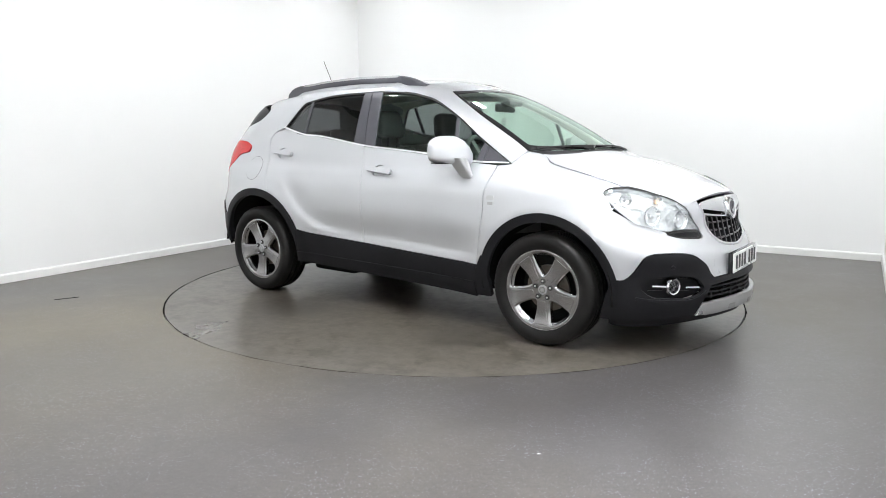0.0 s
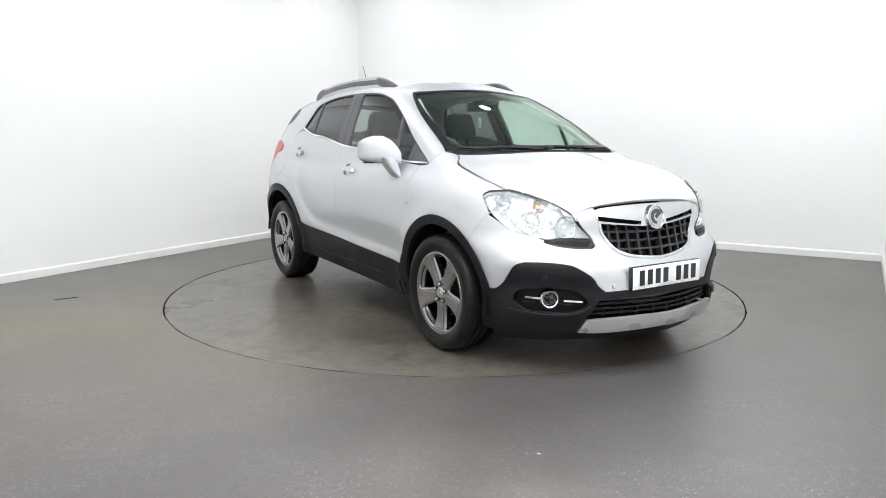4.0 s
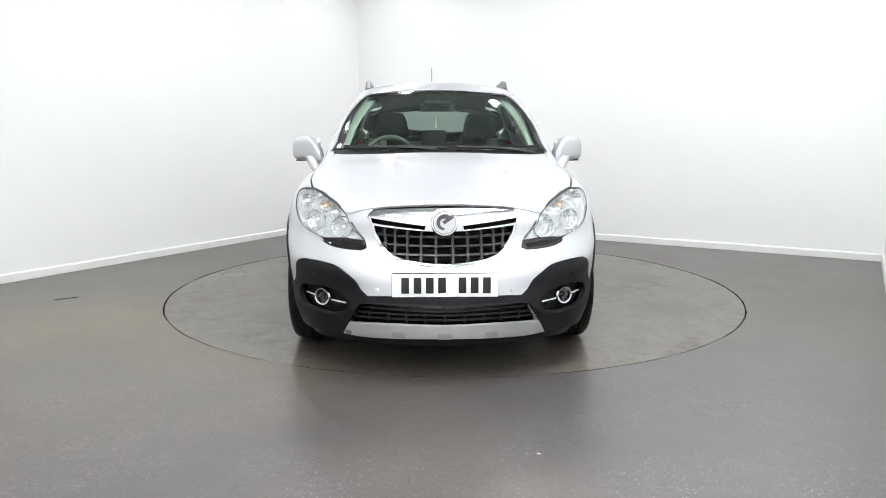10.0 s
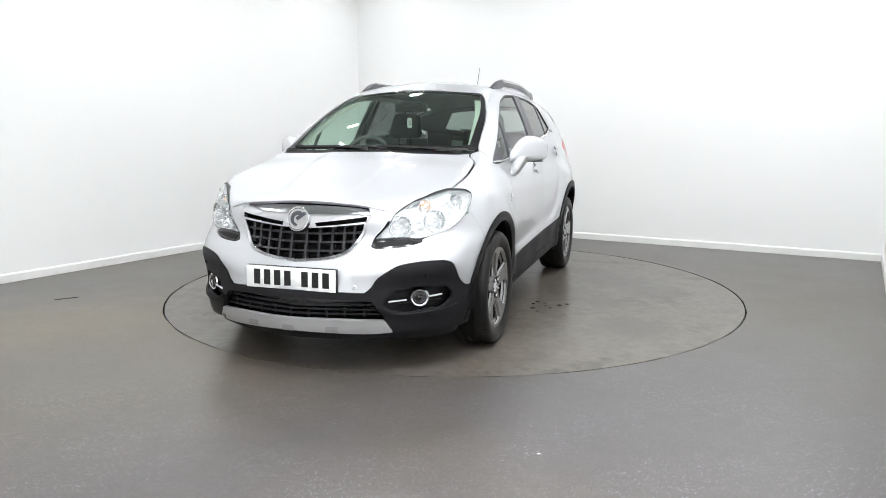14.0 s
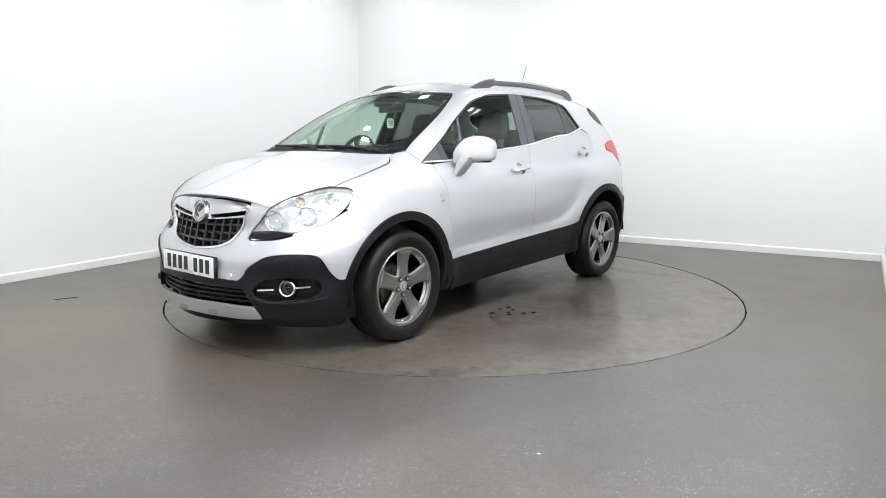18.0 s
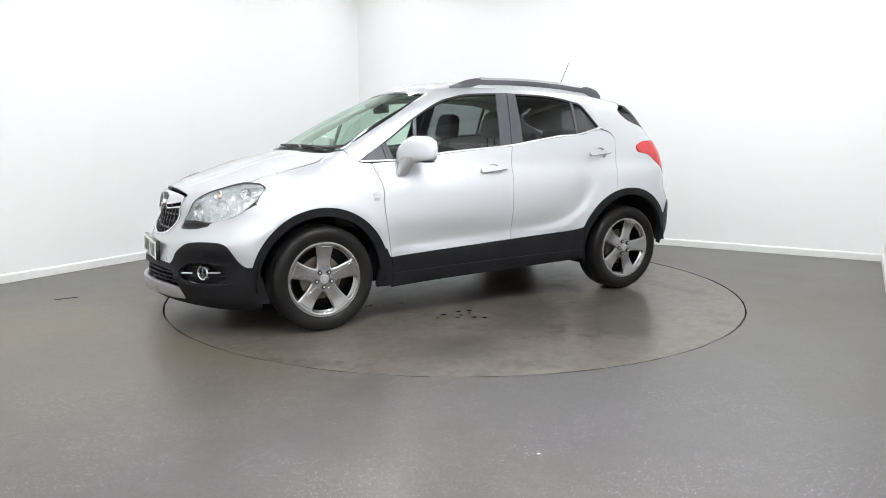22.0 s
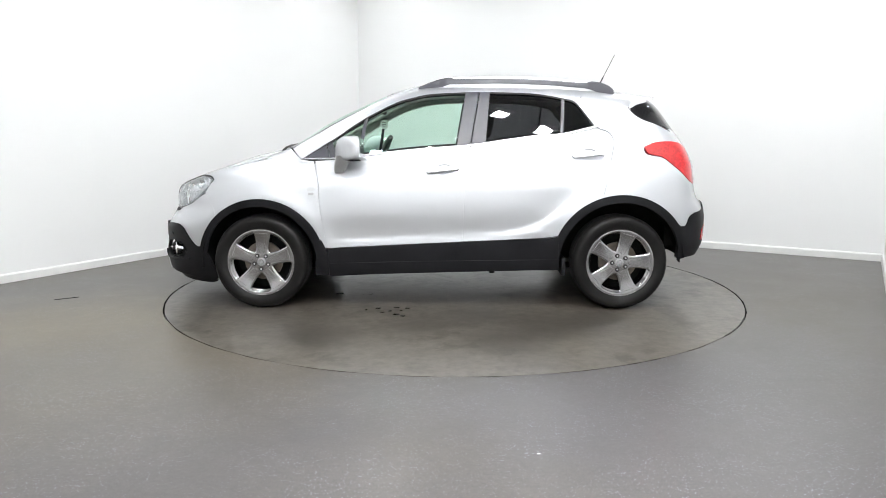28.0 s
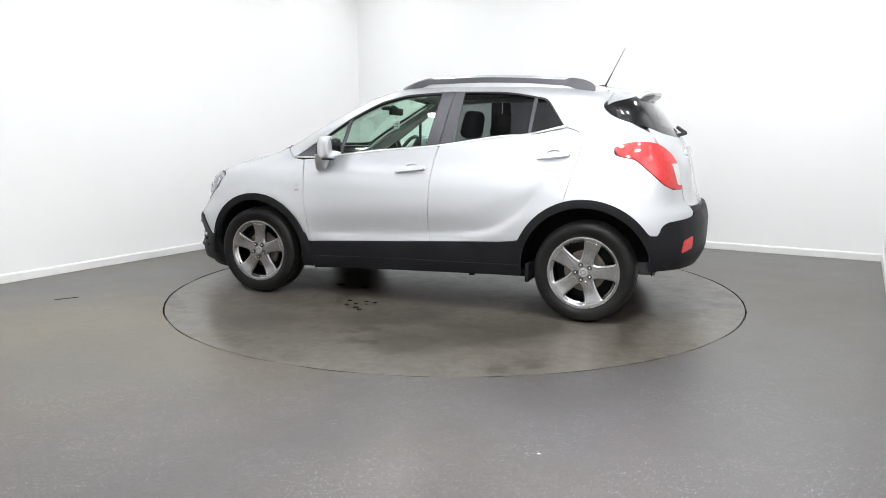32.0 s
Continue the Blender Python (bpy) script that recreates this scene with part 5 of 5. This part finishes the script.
# round badge
m = spot("F", 0, .797, .008)
bm = bmesh.new()
turned_shape(bm, [(.068, -.02), (.068, .004), (.064, .010), (.058, .011), (.054, .006), (.001, .006)], m, 48, True)
badge = part("badge", bm, CHROME, car, "round chrome badge with a plain raised mark")
bm = bmesh.new()
turned_shape(bm, [(.051, .0065), (.051, .0085), (.001, .0085)], m, 40, True)
part("badge_field", bm, SATIN, badge, "satin badge field")
bm = bmesh.new()
for k in range(9):
    a = radians(60 + 24 * k)
    bmesh.ops.create_cube(bm, size=1, matrix=m @ Matrix.Translation((.031 * math.cos(a), .031 * math.sin(a), .0095)) @ Matrix.Rotation(a, 4, "Z") @ Matrix.Diagonal((.024 - .0014 * k, .018, .006, 1)))
bmesh.ops.create_cube(bm, size=1, matrix=m @ Matrix.Translation((.018, .015, .0095)) @ Matrix.Rotation(radians(35), 4, "Z") @ Matrix.Diagonal((.056, .018, .006, 1)))
part("badge_mark", bm, TRIM_GREY, badge, "plain dark curved mark")

# number plate with plain bars
plate_m = Matrix.Translation((2.172, 0, .5035)) @ Matrix.Rotation(radians(-2), 4, "Y")
bm = bmesh.new()
block(bm, -.022, .004, -.262, .262, -.060, .060, .004)
bmesh.ops.transform(bm, verts=bm.verts, matrix=plate_m)
holder = part("plate_holder", bm, GLOSS_BLACK, car, "black plate holder")
bm = bmesh.new()
block(bm, .0045, .009, -.26, .26, -.0575, .0575, .0025)
bmesh.ops.transform(bm, verts=bm.verts, matrix=plate_m)
plate = part("number_plate", bm, PLATE_WHITE, car, "white number plate with dark bars")
for k, y in enumerate((-.195, -.135, -.075, -.015, .085, .145, .205)):
    bm = bmesh.new()
    block(bm, .0092, .0105, y - .019, y + .019, -.0395, .0395, .001, 1)
    bmesh.ops.transform(bm, verts=bm.verts, matrix=plate_m)
    part("plate_bar", bm, INK, plate)

# parking sensors and tow cover
for u in (16.7, -16.7, 34.5, -34.5):
    m = spot("F", u, .468 if abs(u) < 20 else .52, .004 if abs(u) < 20 else .010)
    bm = bmesh.new()
    turned_shape(bm, [(.0125, -.008), (.0125, .0), (.0105, .0018), (.0006, .0022)], m, 20, True)
    part("parking_sensor", bm, PAINT if abs(u) < 20 else CLADDING, car, "small round parking sensor")
lay("tow_cover", sheet("F", rounded([(radians(a), z) for a, z in ((-19.3, .50), (-15.6, .50), (-15.6, .545), (-19.3, .545))], .008), .0016, .003, edge=.0012), PAINT, car, "silver tow eye cover")

# side badges, fuel flap, handles
for i in (0, 1):
    lay("side_badge", sheet("S", rounded([(.876, .844), (.936, .844), (.930, .870), (.882, .870)], .011), .004, .004, cell=.02, edge=.002), SATIN, car, "small chrome wing badge", (PAIR[i],))
    lay("side_badge", sheet("S", rounded([(.888, .814), (.926, .814), (.926, .831), (.888, .831)], .003), .003, .003, cell=.02, edge=.001), SATIN_DARK, car, "small grey wing badge", (PAIR[i],))
flap = np.array([(-1.335 + .085 * math.cos(a) , .975 + .088 * math.sin(a)) for a in np.linspace(0, 2 * math.pi, 40, endpoint=False)])
lay("flap_joint", sheet("S", -flap.mean(0) * .035 + flap * 1.035, .0006, .002, holes=[flap], cell=.03, edge=.0004), TRIM_GREY, car, "thin dark joint round the fuel flap", (-1,))
lay("fuel_flap", sheet("S", flap, .0022, .003, cell=.03, edge=.002), PAINT, car, "round silver fuel flap", (-1,))


def capsule(x0, z0, x1, z1, r0, r1, n=10):
    a = math.atan2(z1 - z0, x1 - x0)
    pts = [(x1 + r1 * math.cos(a + t), z1 + r1 * math.sin(a + t)) for t in np.linspace(-math.pi / 2, math.pi / 2, n)]
    pts += [(x0 + r0 * math.cos(a + t), z0 + r0 * math.sin(a + t)) for t in np.linspace(math.pi / 2, math.pi * 1.5, n)]
    return np.array(pts)


for doors, (x0, z0, x1, z1) in zip((FRONT_DOORS, REAR_DOORS), HANDLES):
    lay("handle_cup", sheet("S", handle_cup(x0, z0, x1, z1), -.015, .004, cell=.02, edge=.002), PAINT, doors, "silver handle recess", PAIR)
    lay("handle", sheet("S", capsule(x0, z0, x1, z1, .013, .016), .032, .018, cell=.02, edge=.006), PAINT, doors, "silver door handle", PAIR)
    lay("handle_base", sheet("S", capsule(x0 + .004, z0, x0 + .03, z0, .010, .010), .02, .022, cell=.02), PAINT, doors, "", PAIR)
    lay("handle_base", sheet("S", capsule(x1 - .03, z1, x1 - .004, z1, .010, .010), .02, .022, cell=.02), PAINT, doors, "", PAIR)


# door mirrors
def super_shape(bm, m, a, b, c, e1, e2, n=28, k=18):
    p = lambda v, e: math.copysign(abs(v) ** e, v)
    loops = []
    for j in range(1, k):
        t = -math.pi / 2 + math.pi * j / k
        loops.append([bm.verts.new(m @ Vector((a * p(math.cos(t), e1) * p(math.cos(s), e2), b * p(math.cos(t), e1) * p(math.sin(s), e2), c * p(math.sin(t), e1)))) for s in [2 * math.pi * i / n for i in range(n)]])
    for p0, p1 in zip(loops, loops[1:]):
        for i in range(n):
            bm.faces.new((p0[i], p0[(i + 1) % n], p1[(i + 1) % n], p1[i]))
    bm.faces.new(loops[0][::-1])
    bm.faces.new(loops[-1])


for s in (1, -1):
    side = Matrix.Diagonal((1, s, 1, 1))
    bm, rows = bmesh.new(), []
    for y, xf, xb, zt, zb in ((.790, .725, .620, 1.110, 1.050), (.800, .738, .600, 1.140, 1.045), (.825, .738, .575, 1.178, 1.045), (.855, .722, .558, 1.212, 1.050), (.89, .700, .549, 1.228, 1.054),
                              (.93, .668, .544, 1.226, 1.057), (.965, .636, .541, 1.214, 1.063), (.990, .610, .540, 1.200, 1.070), (1.003, .592, .541, 1.187, 1.080), (1.011, .570, .545, 1.168, 1.098)):
        cx, cz, a, b = (xf + xb) / 2, (zt + zb) / 2, (xf - xb) / 2, (zt - zb) / 2
        soft = lambda v, e: math.copysign(abs(v) ** e, v)
        rows.append([bm.verts.new((cx + a * soft(math.cos(t), .72 if math.cos(t) > 0 else .35), y, cz + b * soft(math.sin(t), .52))) for t in np.linspace(0, 2 * math.pi, 36, endpoint=False)])
    for p0, p1 in zip(rows, rows[1:]):
        for i in range(36):
            bm.faces.new((p0[i], p0[(i + 1) % 36], p1[(i + 1) % 36], p1[i]))
    bm.faces.new(rows[0])
    bm.faces.new(rows[-1][::-1])
    bmesh.ops.transform(bm, verts=bm.verts, matrix=side)
    mirror = part("door_mirror", bm, PAINT, car, "silver door mirror housing")
    bm, rows = bmesh.new(), []
    for x, y, z, w, h in ((.664, .862, 1.092, .058, .052), (.678, .854, 1.060, .053, .045), (.693, .840, 1.02, .047, .036), (.704, .825, .985, .041, .028), (.708, .815, .968, .030, .018)):
        rows.append([bm.verts.new((x + w * math.copysign(abs(math.cos(t)) ** .6, math.cos(t)), y + h * math.copysign(abs(math.sin(t)) ** .6, math.sin(t)), z)) for t in np.linspace(0, 2 * math.pi, 24, endpoint=False)])
    for p0, p1 in zip(rows, rows[1:]):
        for i in range(24):
            bm.faces.new((p0[i], p0[(i + 1) % 24], p1[(i + 1) % 24], p1[i]))
    bm.faces.new(rows[0])
    bm.faces.new(rows[-1][::-1])
    bmesh.ops.transform(bm, verts=bm.verts, matrix=side)
    part("mirror_foot", bm, SATIN, mirror, "grey mirror foot")
    bm = bmesh.new()
    super_shape(bm, Matrix.Translation((.588, .930, 1.0595)) @ Matrix.Rotation(radians(22), 4, "Z"), .042, .062, .005, .6, .6, 24, 8)
    bmesh.ops.transform(bm, verts=bm.verts, matrix=side)
    part("mirror_underside", bm, CLADDING, mirror, "dark lower edge of the mirror")
    bm = bmesh.new()
    super_shape(bm, Matrix.Translation((.5445, .905, 1.144)) @ Matrix.Rotation(radians(-6), 4, "Z"), .006, .082, .064, .4, .5, 24, 12)
    bmesh.ops.transform(bm, verts=bm.verts, matrix=side)
    part("mirror_glass", bm, CHROME, mirror, "mirror glass")

# roof rails: grey body, silver top strip
RAIL_TOP = curve((-1.262, 1.558), (-1.23, 1.585), (-1.17, 1.607), (-1.10, 1.617), (-1.06, 1.612), (-.8, 1.630), (-.4, 1.643), (-.12, 1.639), (-.06, 1.643), (0, 1.634), (.08, 1.610), (.16, 1.578))


def rail(s):
    """The rail proper on a painted foot that follows the roof."""
    dark, foot, strip = [], [], []
    xs = np.concatenate([np.linspace(-1.262, -1.05, 14), np.linspace(-1.0, -.15, 16), np.linspace(-.11, .16, 14)])
    for x in xs:
        y = .535 - .025 * ((x + .55) / .72) ** 2
        p, _ = onto("T", np.array([(x, y)]))
        z0, z1 = p[0][2] - .01, float(RAIL_TOP(x))
        z1 = max(z1, z0 + .012)
        slim = float(step(-1.16, -1.02, np.array(x)) * step(.02, -.10, np.array(x)))
        zm = z0 + max(0.0, z1 - .043 - z0) * slim
        w = .020
        dark.append([(x, s * (y + a * w), z) for a, z in ((-1, zm), (-1.0, z1 - .01), (-.6, z1), (.6, z1), (1.0, z1 - .008), (1.25, zm))])
        foot.append([(x, s * (y + a * w), z) for a, z in ((-1, z0 - .004), (-.9, zm), (1.0, zm + .002), (1.15, z0 - .004))])
        if -1.07 < x < -.08:
            strip.append([(x, s * (y + a), z1 + b) for a, b in ((-.016, .001), (-.011, .010), (.011, .010), (.017, -.002), (.019, -.012))])
    made = None
    for name, rows, mat, text in (("roof_rail", dark, TRIM_GREY, "grey roof rail with a silver top strip"), ("rail_foot", foot, PAINT, "silver rail foot"), ("rail_strip", strip, SATIN, "satin silver strip")):
        bm = bmesh.new()
        rows = [[bm.verts.new(v) for v in r] for r in rows]
        for a, b in zip(rows, rows[1:]):
            for i in range(len(a) - 1):
                bm.faces.new((a[i], a[i + 1], b[i + 1], b[i]))
        bm.faces.new(rows[0])
        bm.faces.new(rows[-1])
        ob = part(name, bm, mat, made or car, text)
        made = made or ob


rail(1)
rail(-1)

# aerial
bm = bmesh.new()
foot, tip = Vector((-1.235, -.015, 1.567)), Vector((-1.383, -.019, 1.866))
way = (tip - foot).to_track_quat("Z", "Y").to_matrix().to_4x4()
long = (tip - foot).length
turned_shape(bm, [(.0075, 0), (.0055, .06), (.0048, .13), (.0028, .14), (.0022, long)], Matrix.Translation(foot) @ way, 10, True)
aerial = part("aerial", bm, GASKET, car, "thin black roof aerial")
bm = bmesh.new()
super_shape(bm, Matrix.Translation((-1.225, -.015, 1.580)), .045, .018, .022, .8, .8, 16, 10)
part("aerial_base", bm, GASKET, aerial)


# roof spoiler: it carries on the line of the roof
def spoiler():
    bm, rows = bmesh.new(), []
    edge = onto("S", np.array([(-1.345, 1.528), (-1.36, 1.455)]))[0]
    y_top, y_low = edge[0][1] - .004, edge[1][1] - .002
    for k in np.linspace(-1, 1, 31):
        q = abs(k)
        xr = -1.655 + .09 * q ** 2.4
        tops = []
        for f in (0, .2, .45, .7, .88, 1):
            x = -1.347 + (xr + 1.347) * f
            y = y_top * k * (1 - .06 * f)
            fall = .012 * max(0, q - .9) / .1
            tops.append((x, y, float(TOP(x) - CROWN(x) * y * y) - fall + .006 * f * f - .004 * (f == 1)))
        tip = tops[-1]
        x0 = -1.362
        lows = [(tip[0] + .006, tip[1], tip[2] - .014)]
        for f in (.75, .45, .2, 0):
            x = x0 + (xr - x0) * f
            z = tops[0][2] + (tip[2] - tops[0][2]) * f - .012 - .035 * (1 - f) - .062 * q ** 4 * (1 - f) ** 1.5
            lows.append((x, k * (y_low + (y_top * .94 - y_low) * f ** .7), z))
        rows.append([bm.verts.new(v) for v in tops + lows])
    m = len(rows[0])
    for a, b in zip(rows, rows[1:]):
        for i in range(m):
            bm.faces.new((a[i], a[(i + 1) % m], b[(i + 1) % m], b[i]))
    bm.faces.new(rows[0])
    bm.faces.new(rows[-1])
    part("roof_spoiler", bm, PAINT, car, "silver roof spoiler")
    lay("roof_flange", sheet("S", closed([(-1.325, 1.45), (-1.325, 1.533)], [(-1.325, 1.533), (-1.385, 1.528)], [(-1.385, 1.528), (-1.372, 1.462)], [(-1.372, 1.462), (-1.325, 1.45)]), -.006, .004), PAINT, car, "silver flange below the spoiler", PAIR)


spoiler()


# wipers
def stick(bm, pts, w, h):
    rows = []
    for p in pts:
        p = Vector(p)
        rows.append([bm.verts.new(p + Vector(o)) for o in ((-w, 0, -h), (w, 0, -h), (w * .6, 0, h), (-w * .6, 0, h))])
    for a, b in zip(rows, rows[1:]):
        for i in range(4):
            bm.faces.new((a[i], a[(i + 1) % 4], b[(i + 1) % 4], b[i]))
    bm.faces.new(rows[0][::-1])
    bm.faces.new(rows[-1])


def on_screen(x, y, up):
    p, n = onto("T", np.array([(x, y)]), up)
    return tuple(p[0])


for pts_arm, pts_blade in (
        ([(1.150, .60, .003), (1.145, .50, .008), (1.140, .36, .007)], [(1.095, .62, .003), (1.125, .50, .004), (1.138, .32, .004), (1.143, .10, .003)]),
        ([(1.175, -.02, .003), (1.158, -.14, .008), (1.142, -.26, .007)], [(1.150, .04, .003), (1.142, -.14, .004), (1.125, -.36, .004), (1.075, -.60, .003)])):
    bm = bmesh.new()
    stick(bm, [on_screen(*p) for p in pts_arm], .008, .006)
    arm = part("wiper", bm, GASKET, car, "black windscreen wiper arm")
    bm = bmesh.new()
    stick(bm, [on_screen(*p) for p in pts_blade], .005, .005)
    part("wiper_blade", bm, GASKET, arm, "black wiper blade")
bm = bmesh.new()
stick(bm, [(-1.79, .02, 1.232), (-1.835, 0, 1.246), (-1.80, -.12, 1.268), (-1.76, -.33, 1.292)], .012, .010)
part("rear_wiper", bm, GASKET, TAILGATE, "black rear wiper")
lay("tailgate_trim", sheet("B", both_halves(chain(*FB([(0, 1.09), (18, 1.092), (23, 1.10)], [(23, 1.10), (22, 1.14)], [(22, 1.14), (12, 1.145), (0, 1.146)]))), .018, .03, edge=.008), PAINT, TAILGATE, "silver tailgate ledge")

# air freshener that hangs from the inside mirror
FRESHENER = vary(material("printed card", (0.75, 0.77, 0.74), 0.6), (0.93, 0.94, 0.92), 0.05, 60, 300, 0.6, 0.05, 0)
freshener = tagged(new("air_freshener"), "small oval pale card hanging from the inside mirror", "air freshener")
bm = bmesh.new()
HANG = (.468, -.012)
twist = Matrix.Translation((*HANG, 0)) @ Matrix.Rotation(radians(78), 4, "Z")
super_shape(bm, twist @ Matrix.Translation((0, 0, 1.318)), .003, .032, .037, .5, 1.0, 20, 12)
part("card", bm, FRESHENER, freshener)
bm = bmesh.new()
bmesh.ops.create_cone(bm, segments=6, radius1=.0012, radius2=.0012, depth=.05, cap_ends=True, matrix=Matrix.Translation((*HANG, 1.377)))
part("cord", bm, GASKET, freshener, "thin dark cord")
bm = bmesh.new()
for z in (1.331, 1.318, 1.305):
    bmesh.ops.create_cube(bm, size=1, matrix=twist @ Matrix.Translation((.0040, 0, z)) @ Matrix.Diagonal((.001, .034, .004, 1)))
    bmesh.ops.create_cube(bm, size=1, matrix=twist @ Matrix.Translation((-.0040, 0, z)) @ Matrix.Diagonal((.001, .034, .004, 1)))
part("print", bm, TRIM_GREY, freshener, "plain dark bars of print")



# ---------------------------------------------------------------- how things move
TURN_START, TURN_RATE = -36.20, -5.1312
CAR_AT = Vector((0.0976, -0.1392, 0))


def turn(t):
    return Matrix.Rotation(radians(TURN_START + TURN_RATE * t), 4, "Z")


def motions():
    times = [i * 0.5 for i in range(65)]
    walk(turntable, [(t, Matrix.Translation(TABLE_AT) @ turn(t)) for t in times])
    for thing in (car, freshener):
        walk(thing, [(t, turn(t) @ Matrix.Translation(CAR_AT)) for t in times])


motions()
